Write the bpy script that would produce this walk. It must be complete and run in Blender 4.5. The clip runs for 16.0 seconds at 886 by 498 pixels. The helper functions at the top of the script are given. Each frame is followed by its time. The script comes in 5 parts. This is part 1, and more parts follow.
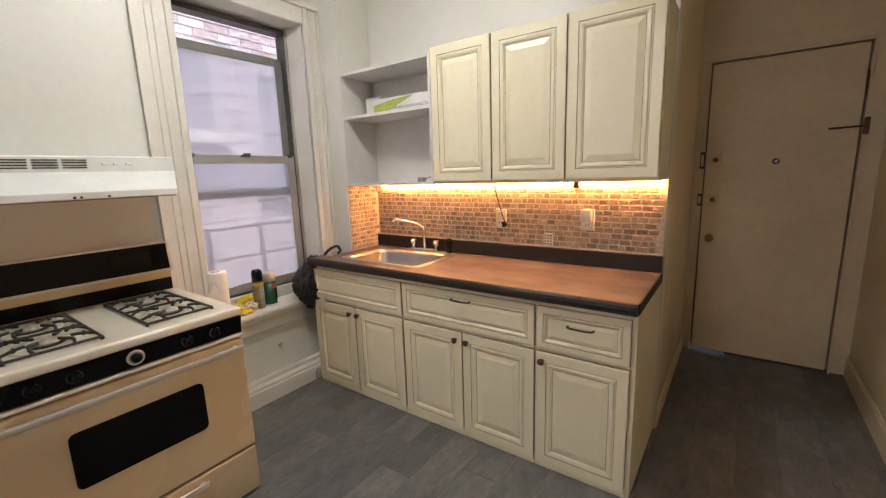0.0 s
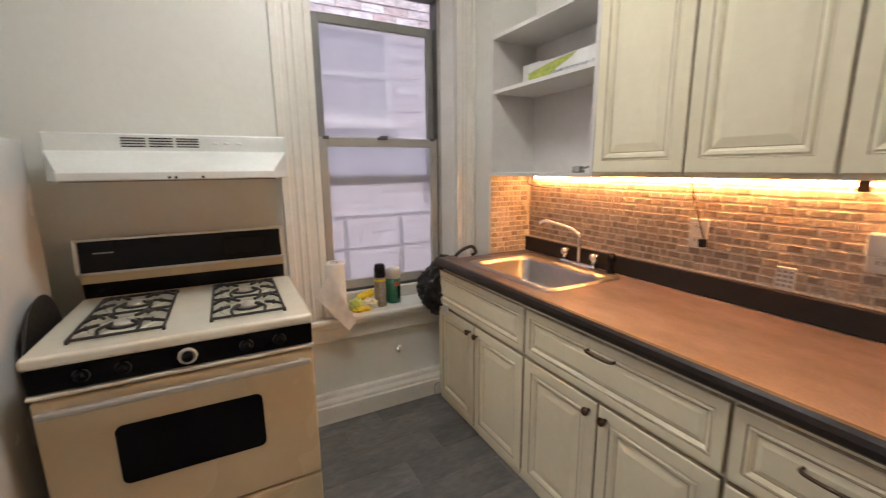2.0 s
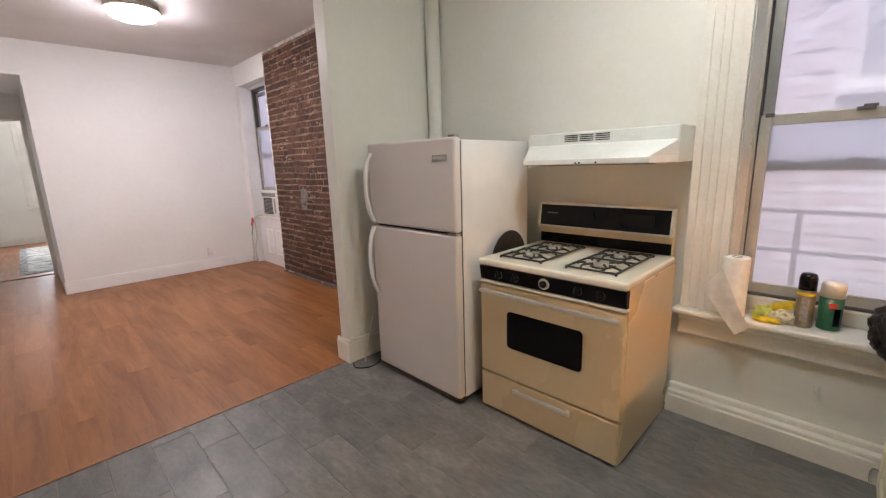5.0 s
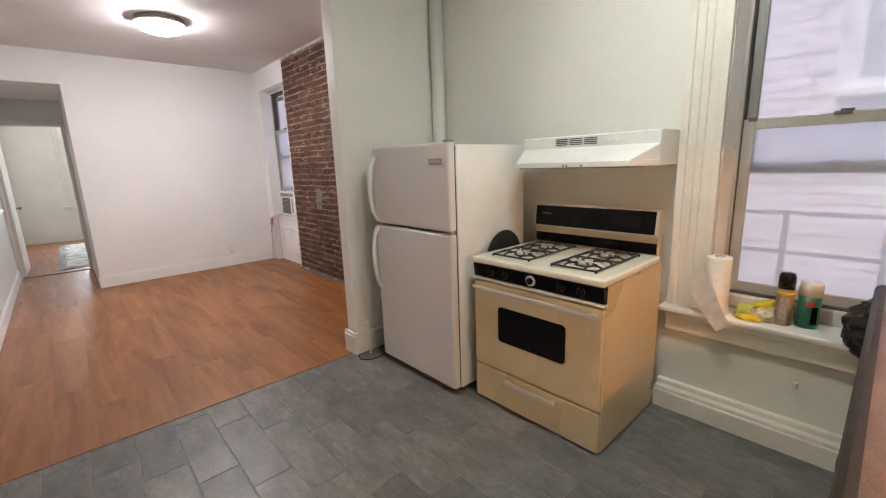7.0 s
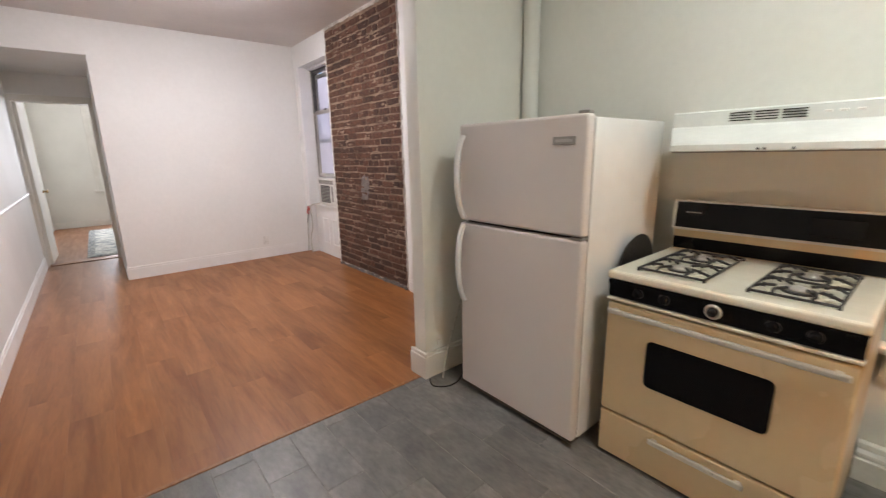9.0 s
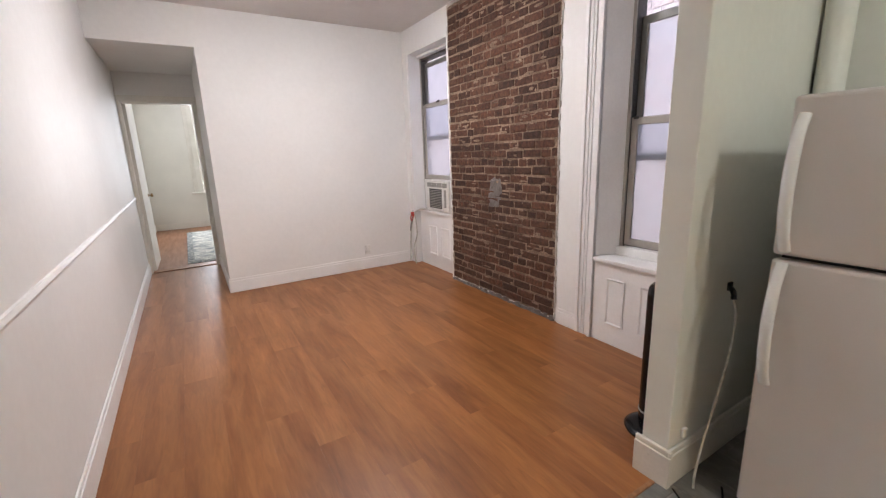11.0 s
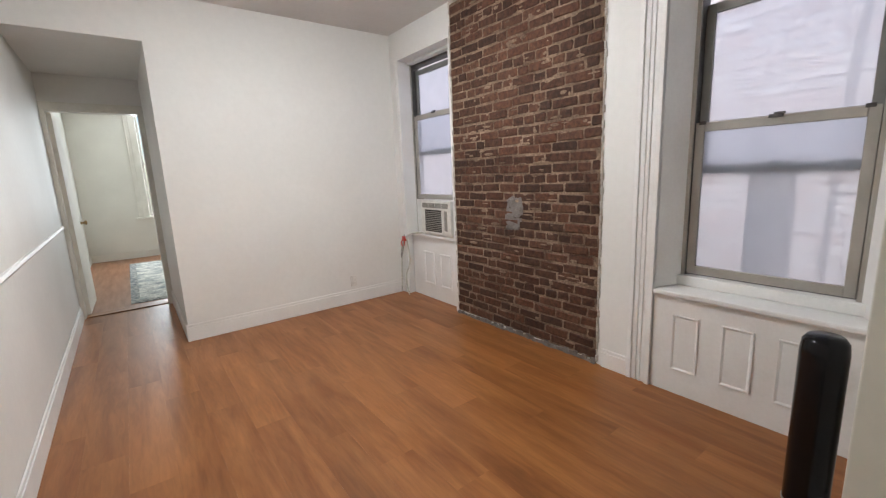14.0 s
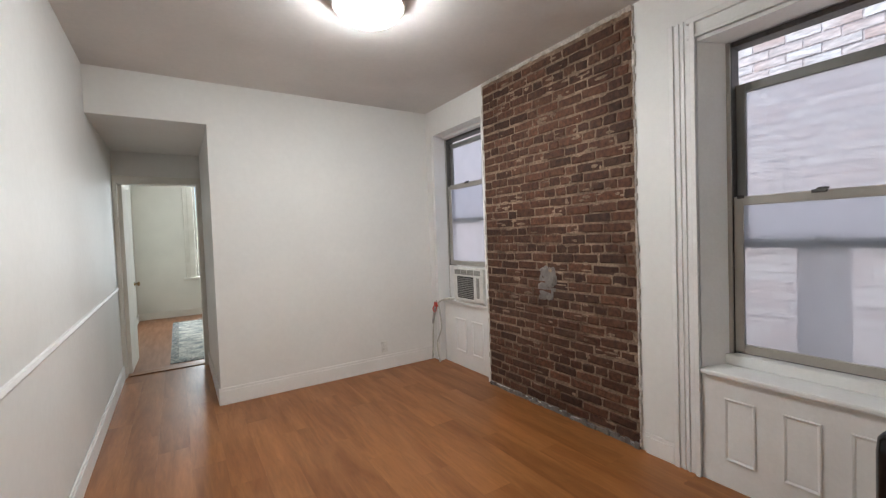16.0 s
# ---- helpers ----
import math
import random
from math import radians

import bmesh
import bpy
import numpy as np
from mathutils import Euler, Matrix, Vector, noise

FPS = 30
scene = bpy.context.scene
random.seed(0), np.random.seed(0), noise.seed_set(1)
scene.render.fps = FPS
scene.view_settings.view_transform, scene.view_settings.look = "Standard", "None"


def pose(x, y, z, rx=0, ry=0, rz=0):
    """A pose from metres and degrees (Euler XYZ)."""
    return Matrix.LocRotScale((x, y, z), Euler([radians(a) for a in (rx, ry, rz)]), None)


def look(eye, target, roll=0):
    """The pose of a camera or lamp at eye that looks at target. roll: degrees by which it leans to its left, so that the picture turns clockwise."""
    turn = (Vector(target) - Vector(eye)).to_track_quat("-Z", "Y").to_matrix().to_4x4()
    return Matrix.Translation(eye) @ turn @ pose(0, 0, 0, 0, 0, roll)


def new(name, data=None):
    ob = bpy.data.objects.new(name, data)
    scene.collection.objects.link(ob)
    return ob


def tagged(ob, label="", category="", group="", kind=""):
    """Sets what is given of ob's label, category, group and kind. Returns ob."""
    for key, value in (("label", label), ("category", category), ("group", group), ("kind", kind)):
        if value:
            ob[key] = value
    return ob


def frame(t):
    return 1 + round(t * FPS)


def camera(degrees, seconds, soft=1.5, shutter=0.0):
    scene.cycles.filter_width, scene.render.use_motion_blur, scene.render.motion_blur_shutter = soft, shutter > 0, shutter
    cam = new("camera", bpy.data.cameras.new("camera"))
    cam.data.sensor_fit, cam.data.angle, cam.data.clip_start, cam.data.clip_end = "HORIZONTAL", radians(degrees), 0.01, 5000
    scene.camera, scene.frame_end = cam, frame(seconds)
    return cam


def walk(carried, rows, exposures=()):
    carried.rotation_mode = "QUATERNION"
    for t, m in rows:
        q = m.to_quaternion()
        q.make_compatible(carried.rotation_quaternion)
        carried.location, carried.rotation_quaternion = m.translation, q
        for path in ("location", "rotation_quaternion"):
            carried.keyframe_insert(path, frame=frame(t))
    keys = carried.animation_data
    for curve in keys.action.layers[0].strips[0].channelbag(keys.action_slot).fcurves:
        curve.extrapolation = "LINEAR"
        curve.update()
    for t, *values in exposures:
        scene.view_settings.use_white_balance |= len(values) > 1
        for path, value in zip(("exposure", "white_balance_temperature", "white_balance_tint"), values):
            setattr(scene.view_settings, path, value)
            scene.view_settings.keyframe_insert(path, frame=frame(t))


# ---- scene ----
cam = camera(94.0, 16.0, soft=1.2, shutter=0.3)
PATH = [
    (0, (0.12, 0.192, 1.415), (-1.028, 1.789, 1.052), -1.9),
    (0.5, (0.122, 0.367, 1.426), (-1.117, 1.894, 1.063), -1.9),
    (1, (0.099, 0.504, 1.411), (-1.271, 1.914, 1.045), -1.6),
    (1.5, (-0.015, 0.692, 1.397), (-1.528, 1.945, 1.021), -1.0),
    (2, (-0.1, 0.829, 1.39), (-1.842, 1.733, 1.006), -0.6),
    (2.5, (-0.173, 0.942, 1.388), (-2.097, 1.307, 0.986), -0.8),
    (3, (-0.171, 1.071, 1.382), (-2.117, 0.882, 0.963), -1.0),
    (3.5, (-0.109, 1.146, 1.375), (-1.951, 0.493, 0.951), -1.3),
    (4, (0.046, 1.298, 1.398), (-1.623, 0.284, 0.966), -1.3),
    (4.5, (0.092, 1.505, 1.382), (-1.393, 0.226, 0.981), -1.3),
    (6.8, (0.102, 1.885, 1.412), (-1.186, 0.41, 1.003), -2.2),
    (7, (0.093, 1.867, 1.404), (-1.221, 0.415, 0.998), -2.0),
    (7.5, (0.083, 1.78, 1.402), (-1.294, 0.387, 0.996), -1.8),
    (8, (0.081, 1.573, 1.407), (-1.362, 0.25, 1.0), -1.7),
    (8.5, (0.089, 1.39, 1.39), (-1.314, 0.032, 0.958), -1.6),
    (9, (0.029, 1.124, 1.375), (-1.208, -0.381, 0.923), -1.2),
    (9.5, (0.025, 0.857, 1.396), (-1.055, -0.765, 0.944), -1.1),
    (10, (0.108, 0.557, 1.384), (-0.857, -1.133, 0.925), -1.6),
    (10.2, (0.148, 0.449, 1.399), (-0.785, -1.258, 0.934), -1.9),
    (12.3, (0.135, -0.573, 1.341), (-1.134, -2.066, 0.941), -2.8),
    (12.5, (0.135, -0.634, 1.346), (-1.163, -2.104, 0.951), -2.9),
    (13, (0.142, -0.71, 1.352), (-1.162, -2.177, 0.969), -2.9),
    (13.5, (0.152, -0.721, 1.352), (-1.1, -2.235, 0.978), -2.6),
    (14, (0.167, -0.728, 1.36), (-1.011, -2.302, 0.996), -2.4),
    (14.5, (0.197, -0.746, 1.359), (-0.917, -2.374, 1.028), -2.1),
    (15, (0.185, -0.743, 1.369), (-0.883, -2.412, 1.097), -2.0),
    (15.5, (0.167, -0.732, 1.394), (-0.895, -2.417, 1.215), -1.9),
    (16, (0.166, -0.723, 1.422), (-0.912, -2.405, 1.355), -2.1),
]
EXPOSURES = [(0, 0.33, 6450, 21), (2.5, 0.12, 6400, 21), (4, 0.48, 6350, 21), (7, 0.48, 6300, 16), (8.2, 0.40, 6300, 16), (9, 0.58, 6300, 16), (10, 0.57, 6300, 17), (12.5, 0.46, 6200, 9), (14.5, 0.37, 6170, 7), (16, 0.18, 6150, 6)]
LIVING_L, LIVING_TINT = 98.0, (1.0, 0.965, 0.95)
KITCHEN_L, KITCHEN_TINT = 50.0, (0.965, 1.0, 0.90)
LED, BEDROOM_W = 70.0, 70.0

# exposure follows the clip's own brightening
walk(cam, [(t, look(eye, target, roll)) for t, eye, target, roll in PATH], EXPOSURES)

# ---- light ----
world = bpy.data.worlds.new("sky")
scene.world = world
world.use_nodes = True
wn = world.node_tree
sky = wn.nodes.new("ShaderNodeTexSky")
sky.sky_type, sky.sun_disc = "NISHITA", False
sky.sun_elevation, sky.sun_rotation = radians(66), radians(112)
wn.links.new(sky.outputs[0], wn.nodes["Background"].inputs[0])
wn.nodes["Background"].inputs[1].default_value = 0.15

sun = new("sun", bpy.data.lights.new("sun", "SUN"))
sun.data.energy, sun.data.angle, sun.data.color = 5.0, radians(12), (1, 0.95, 0.92)
sun.matrix_world = look((0, 0, 0), (-0.38, 0.15, -0.91))


# daylight at the bedroom's street window
day = new("bedroom_daylight", bpy.data.lights.new("bedroom_daylight", "AREA"))
day.data.shape, day.data.size, day.data.size_y = "RECTANGLE", 0.80, 1.84
day.data.energy, day.data.color = BEDROOM_W, (0.95, 0.98, 1.0)
day.matrix_world = look((-0.54, -10.56, 1.71), (-0.54, -9.0, 1.71))


# ---- materials ----
def mat(name, colour, rough=0.5, metal=0.0, second=None, scale=6.0, amount=1.0, fine=60.0, fine_amount=0.25, bump=0.0, bump_scale=80.0,
        stretch=(1, 1, 1), piece=0.0, spec=0.5, coat=0.0, rough_var=0.1):
    """A surface with a broad and a fine variation between two colours, relief, and a shift from piece to piece."""
    m = bpy.data.materials.new(name)
    m.use_nodes = True
    t = m.node_tree
    n, link = t.nodes, t.links.new
    b = n["Principled BSDF"]
    if second is None:
        second = tuple(c * 0.86 for c in colour)
    geo = n.new("ShaderNodeNewGeometry")
    mapping = n.new("ShaderNodeMapping")
    mapping.inputs["Scale"].default_value = stretch
    link(geo.outputs["Position"], mapping.inputs["Vector"])
    info = n.new("ShaderNodeObjectInfo")
    if piece:
        shift = n.new("ShaderNodeVectorMath")
        shift.operation = "ADD"
        mul = n.new("ShaderNodeMath")
        mul.operation = "MULTIPLY"
        mul.inputs[1].default_value = 37.0
        link(info.outputs["Random"], mul.inputs[0])
        link(mapping.outputs[0], shift.inputs[0])
        link(mul.outputs[0], shift.inputs[1])
        vec = shift.outputs[0]
    else:
        vec = mapping.outputs[0]
    big = n.new("ShaderNodeTexNoise")
    big.inputs["Scale"].default_value, big.inputs["Detail"].default_value = scale, 4
    small = n.new("ShaderNodeTexNoise")
    small.inputs["Scale"].default_value, small.inputs["Detail"].default_value = fine, 5
    link(vec, big.inputs["Vector"])
    link(vec, small.inputs["Vector"])
    ramp = n.new("ShaderNodeMapRange")
    ramp.inputs["From Min"].default_value, ramp.inputs["From Max"].default_value = 0.35, 0.68
    link(big.outputs[0], ramp.inputs[0])
    mix = n.new("ShaderNodeMix")
    mix.data_type = "RGBA"
    mix.inputs[6].default_value, mix.inputs[7].default_value = (*colour, 1), (*second, 1)
    amt = n.new("ShaderNodeMath")
    amt.operation = "MULTIPLY"
    amt.inputs[1].default_value = amount
    link(ramp.outputs[0], amt.inputs[0])
    link(amt.outputs[0], mix.inputs[0])
    hsv = n.new("ShaderNodeHueSaturation")
    link(mix.outputs[2], hsv.inputs["Color"])
    val = n.new("ShaderNodeMapRange")
    val.inputs["From Min"].default_value, val.inputs["From Max"].default_value = 0.3, 0.7
    val.inputs["To Min"].default_value, val.inputs["To Max"].default_value = 1 - fine_amount, 1 + fine_amount
    link(small.outputs[0], val.inputs[0])
    out = val.outputs[0]
    if piece:
        pv = n.new("ShaderNodeMapRange")
        pv.inputs["To Min"].default_value, pv.inputs["To Max"].default_value = 1 - piece, 1 + piece
        link(info.outputs["Random"], pv.inputs[0])
        times = n.new("ShaderNodeMath")
        times.operation = "MULTIPLY"
        link(out, times.inputs[0])
        link(pv.outputs[0], times.inputs[1])
        out = times.outputs[0]
    link(out, hsv.inputs["Value"])
    link(hsv.outputs[0], b.inputs["Base Color"])
    rv = n.new("ShaderNodeMapRange")
    rv.inputs["To Min"].default_value, rv.inputs["To Max"].default_value = max(0.02, rough - rough_var), min(1, rough + rough_var)
    link(big.outputs[0], rv.inputs[0])
    link(rv.outputs[0], b.inputs["Roughness"])
    b.inputs["Metallic"].default_value = metal
    b.inputs["Specular IOR Level"].default_value = spec
    b.inputs["Coat Weight"].default_value = coat
    if bump:
        bn = n.new("ShaderNodeTexNoise")
        bn.inputs["Scale"].default_value, bn.inputs["Detail"].default_value = bump_scale, 3
        link(vec, bn.inputs["Vector"])
        bp = n.new("ShaderNodeBump")
        bp.inputs["Strength"].default_value, bp.inputs["Distance"].default_value = bump, 0.01
        link(bn.outputs[0], bp.inputs["Height"])
        link(bp.outputs[0], b.inputs["Normal"])
    return m


def glow(name, colour, strength):
    m = bpy.data.materials.new(name)
    m.use_nodes = True
    b = m.node_tree.nodes["Principled BSDF"]
    b.inputs["Base Color"].default_value = (*colour, 1)
    b.inputs["Emission Color"].default_value = (*colour, 1)
    b.inputs["Emission Strength"].default_value = strength
    return m


def glass(name, colour, rough, haze):
    """Window glass with a film of dirt that scatters part of the light."""
    m = bpy.data.materials.new(name)
    m.use_nodes = True
    n, link = m.node_tree.nodes, m.node_tree.links.new
    b = n["Principled BSDF"]
    b.inputs["Base Color"].default_value = (*colour, 1)
    b.inputs["Transmission Weight"].default_value = 1.0
    b.inputs["IOR"].default_value = 1.06
    geo = n.new("ShaderNodeNewGeometry")
    tex = n.new("ShaderNodeTexNoise")
    tex.inputs["Scale"].default_value = 3.0
    link(geo.outputs["Position"], tex.inputs["Vector"])
    rv = n.new("ShaderNodeMapRange")
    rv.inputs["To Min"].default_value, rv.inputs["To Max"].default_value = rough * 0.9, rough * 1.1
    link(tex.outputs[0], rv.inputs[0])
    link(rv.outputs[0], b.inputs["Roughness"])
    film = n.new("ShaderNodeBsdfTranslucent")
    film.inputs["Color"].default_value = (0.92, 0.95, 1.0, 1)
    mix = n.new("ShaderNodeMixShader")
    hz = n.new("ShaderNodeMapRange")
    hz.inputs["To Min"].default_value, hz.inputs["To Max"].default_value = haze * 0.85, haze * 1.15
    link(tex.outputs[0], hz.inputs[0])
    link(hz.outputs[0], mix.inputs[0])
    link(b.outputs[0], mix.inputs[1])
    link(film.outputs[0], mix.inputs[2])
    link(mix.outputs[0], n["Material Output"].inputs["Surface"])
    return m


M_WALL = mat("wall_paint", (0.815, 0.81, 0.785), 0.6, second=(0.775, 0.77, 0.745), scale=1.3, fine=25, fine_amount=0.015, bump=0.08, bump_scale=35, spec=0.35)
M_WALLK = mat("kitchen_wall_paint", (0.755, 0.755, 0.70), 0.45, second=(0.70, 0.70, 0.64), scale=1.1, fine=25, fine_amount=0.015, bump=0.09, bump_scale=30)
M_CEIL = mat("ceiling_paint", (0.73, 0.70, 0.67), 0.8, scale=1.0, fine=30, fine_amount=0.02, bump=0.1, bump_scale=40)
M_TRIM = mat("trim_paint", (0.78, 0.76, 0.70), 0.32, second=(0.70, 0.68, 0.61), scale=5, fine=60, fine_amount=0.03, bump=0.08, bump_scale=50)
M_TRIMW = mat("white_gloss_trim", (0.84, 0.835, 0.82), 0.5, second=(0.79, 0.78, 0.76), scale=4, fine=60, fine_amount=0.02, bump=0.06, bump_scale=50, spec=0.35)
M_DOORP = mat("matte_door_paint", (0.78, 0.76, 0.70), 0.75, second=(0.72, 0.70, 0.63), scale=3, fine=40, fine_amount=0.02, bump=0.05, bump_scale=40, spec=0.15)
M_HALL = mat("hall_paint", (0.80, 0.68, 0.46), 0.4, second=(0.68, 0.56, 0.37), scale=1.6, fine=30, fine_amount=0.04, bump=0.1, bump_scale=40)
M_DIRT = mat("dark_grime", (0.10, 0.075, 0.05), 0.8, scale=20)
M_PLASTER = mat("broken_plaster", (0.62, 0.58, 0.52), 0.9, second=(0.36, 0.32, 0.28), scale=12, fine=70, bump=0.6, bump_scale=90)
M_BRICK = mat("old_red_brick", (0.078, 0.029, 0.0145), 0.85, second=(0.096, 0.050, 0.031), scale=5.5, amount=0.7, fine=34, fine_amount=0.42, bump=0.7, bump_scale=110, piece=0.42)
M_MORTAR = mat("brick_mortar", (0.31, 0.222, 0.155), 0.95, second=(0.11, 0.070, 0.046), scale=4, fine=60, fine_amount=0.4, bump=0.8, bump_scale=120)
M_CEMENT = mat("grey_cement", (0.22, 0.20, 0.185), 0.9, second=(0.15, 0.13, 0.12), scale=15, fine=90, bump=0.4)
M_LAM = mat("laminate_plank", (0.325, 0.130, 0.039), 0.38, second=(0.205, 0.072, 0.019), scale=1.0, fine=7, fine_amount=0.13, stretch=(6.5, 0.8, 1), piece=0.08, spec=0.4, bump=0.02, bump_scale=60)
for k in M_LAM.node_tree.nodes:
    if k.bl_idname == "ShaderNodeTexNoise":
        k.inputs["Distortion"].default_value = 0.9
M_LAMB = mat("plank_joint", (0.30, 0.14, 0.06), 0.5)
M_TILE = mat("slate_tile", (0.168, 0.165, 0.153), 0.40, second=(0.108, 0.108, 0.104), scale=6, fine=30, fine_amount=0.18, stretch=(1.6, 0.7, 1), piece=0.16, bump=0.12, bump_scale=60, rough_var=0.14)
M_GROUT = mat("tile_grout", (0.235, 0.23, 0.21), 0.9, scale=5, second=(0.12, 0.118, 0.108))
M_CREAM = mat("cream_cabinet", (0.80, 0.75, 0.555), 0.32, second=(0.765, 0.71, 0.515), scale=4, fine=40, fine_amount=0.02, bump=0.02)
M_GLAZE = mat("brown_glaze", (0.36, 0.29, 0.18), 0.45, second=(0.46, 0.385, 0.25), scale=8)
M_SHELF = mat("white_melamine", (0.74, 0.72, 0.68), 0.4, scale=3, fine=30, fine_amount=0.02)
M_COUNTER = mat("speckled_laminate", (0.138, 0.103, 0.096), 0.42, second=(0.094, 0.069, 0.063), scale=4.0, stretch=(1.0, 1.7, 1), fine=240, fine_amount=0.35, bump=0.02, rough_var=0.26)
M_EDGE = mat("dark_counter_edge", (0.026, 0.020, 0.016), 0.45, scale=20, fine=200, fine_amount=0.3, spec=0.3)
M_STONE = mat("travertine_mosaic", (0.44, 0.36, 0.27), 0.55, second=(0.31, 0.245, 0.18), scale=16, fine=90, fine_amount=0.25, piece=0.32, bump=0.35, bump_scale=120)
M_STGROUT = mat("pale_grout", (0.66, 0.58, 0.47), 0.9, scale=18, fine=80)
M_STEEL = mat("brushed_steel", (0.46, 0.44, 0.41), 0.34, metal=1.0, scale=4, fine=50, fine_amount=0.03, rough_var=0.04)
M_CHROME = mat("chrome", (0.82, 0.82, 0.82), 0.08, metal=1.0, scale=10, fine_amount=0.02, rough_var=0.05)
M_HANDLE = mat("satin_handle", (0.72, 0.69, 0.62), 0.32, metal=0.6, scale=6, fine=60, fine_amount=0.03)
M_BRASS = mat("aged_brass", (0.36, 0.25, 0.12), 0.35, metal=1.0, scale=30)
M_BRONZE = mat("dark_bronze", (0.10, 0.06, 0.035), 0.35, metal=0.8, scale=30)
M_ALMOND = mat("almond_enamel", (0.64, 0.51, 0.32), 0.28, second=(0.625, 0.495, 0.305), scale=1.5, fine=30, fine_amount=0.015, coat=0.2)
M_COOK = mat("ivory_enamel", (0.80, 0.78, 0.66), 0.2, second=(0.74, 0.70, 0.57), scale=5, fine=40, fine_amount=0.03, coat=0.3)
M_BLACK = mat("black_glass", (0.005, 0.005, 0.006), 0.14, scale=2, fine_amount=0.0, spec=0.18, rough_var=0.0)
M_IRON = mat("cast_iron", (0.022, 0.02, 0.019), 0.55, scale=40, fine=150, bump=0.3)
M_ALU = mat("worn_aluminium", (0.62, 0.60, 0.56), 0.35, metal=0.9, second=(0.45, 0.42, 0.37), scale=20, fine=60, fine_amount=0.1)
M_WHITE = mat("white_enamel", (0.83, 0.84, 0.84), 0.25, scale=3, fine=220, fine_amount=0.015, bump=0.06, bump_scale=300)
# white enamel made greyish pink: the dimmer room light on the doors is painted in
M_FRIDGE_DIM = mat("dimmed_door_enamel", (0.66, 0.62, 0.60), 0.34, second=(0.64, 0.60, 0.58), scale=3, fine=240, fine_amount=0.015, bump=0.08, bump_scale=320)
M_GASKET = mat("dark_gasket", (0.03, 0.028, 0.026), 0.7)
M_HOOD = mat("hood_enamel", (0.80, 0.83, 0.80), 0.22, scale=4, fine=60, fine_amount=0.02)
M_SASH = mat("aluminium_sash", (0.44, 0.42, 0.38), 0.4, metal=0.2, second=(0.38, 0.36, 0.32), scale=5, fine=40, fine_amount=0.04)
# same sash metal darkened: the upper sash's shade against daylight is in this colour
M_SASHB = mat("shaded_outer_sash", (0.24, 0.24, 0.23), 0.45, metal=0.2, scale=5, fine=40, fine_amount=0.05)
M_SASHD = mat("dark_window_track", (0.10, 0.095, 0.09), 0.5, metal=0.3, scale=10)
M_PANE = glass("hazy_window_glass", (0.94, 0.96, 0.99), 0.24, 0.42)
M_OUT = mat("painted_outside_brick", (0.84, 0.82, 0.82), 0.9, second=(0.66, 0.52, 0.49), scale=2.2, fine=22, fine_amount=0.2, stretch=(1, 0.6, 1.8), bump=0.8, bump_scale=20, piece=0.07)
M_OUTM = mat("outside_mortar", (0.74, 0.69, 0.69), 0.95, second=(0.60, 0.52, 0.51), scale=5)
M_PLASTIC = mat("white_plastic", (0.76, 0.75, 0.71), 0.35, scale=20, fine_amount=0.02)
M_DKPLASTIC = mat("black_plastic", (0.005, 0.005, 0.006), 0.2, scale=10, fine_amount=0.1, spec=0.25, rough_var=0.05)
M_BAG = mat("black_bin_bag", (0.010, 0.010, 0.011), 0.3, scale=30, fine=120, bump=0.5, bump_scale=45)
M_PAPER = mat("paper_towel", (0.88, 0.865, 0.83), 0.95, scale=20, fine=160, fine_amount=0.03, bump=0.25, bump_scale=160)
M_GREEN = mat("green_can", (0.012, 0.11, 0.055), 0.35, scale=12)
M_YELLOW = mat("yellow_sponge", (0.75, 0.55, 0.03), 0.9, scale=30, bump=0.4)
M_DUCT = mat("galvanised_duct", (0.50, 0.50, 0.52), 0.5, metal=0.2, second=(0.40, 0.40, 0.42), scale=3, fine=30, fine_amount=0.1)
M_CAN = mat("bronze_can", (0.34, 0.28, 0.20), 0.4, metal=0.5, second=(0.24, 0.20, 0.14), scale=20, fine=60, fine_amount=0.08)
M_RAG = mat("pale_rag", (0.62, 0.60, 0.45), 0.95, scale=40, bump=0.5)
M_CARD = mat("printed_card", (0.74, 0.74, 0.72), 0.6, scale=10, fine_amount=0.03)
M_LIME = mat("lime_print", (0.42, 0.48, 0.10), 0.6, scale=14)
M_INK = mat("print_ink", (0.12, 0.16, 0.22), 0.7)
M_RED = mat("red_plastic", (0.55, 0.05, 0.03), 0.4)
M_FARPANE = mat("far_window_pane", (0.46, 0.46, 0.47), 0.25, second=(0.36, 0.36, 0.38), scale=3)
M_GREYP = mat("grey_plastic", (0.30, 0.29, 0.27), 0.5, scale=10)
M_CABLE = mat("white_cable", (0.58, 0.56, 0.50), 0.5)
M_RUG = mat("rug_pattern", (0.68, 0.67, 0.61), 0.95, second=(0.16, 0.20, 0.22), scale=6, amount=0.85, fine=45, fine_amount=0.4, bump=0.4, bump_scale=200)
M_RUGB = mat("rug_border", (0.12, 0.14, 0.16), 0.95, second=(0.45, 0.45, 0.40), scale=22, fine=60, fine_amount=0.3, bump=0.4)
M_BEDFLOOR = mat("bedroom_floor", (0.30, 0.13, 0.055), 0.35, second=(0.22, 0.09, 0.04), scale=3, stretch=(6, 0.7, 1), fine=30, fine_amount=0.15)
M_BEDWALL = mat("bedroom_paint", (0.77, 0.76, 0.70), 0.6, scale=1.2, fine_amount=0.02)
M_LED = glow("warm_led", (1.0, 0.47, 0.155), LED)
M_DIFF = glow("living_lamp_diffuser", LIVING_TINT, LIVING_L)
M_DIFFK = glow("kitchen_lamp_diffuser", KITCHEN_TINT, KITCHEN_L)

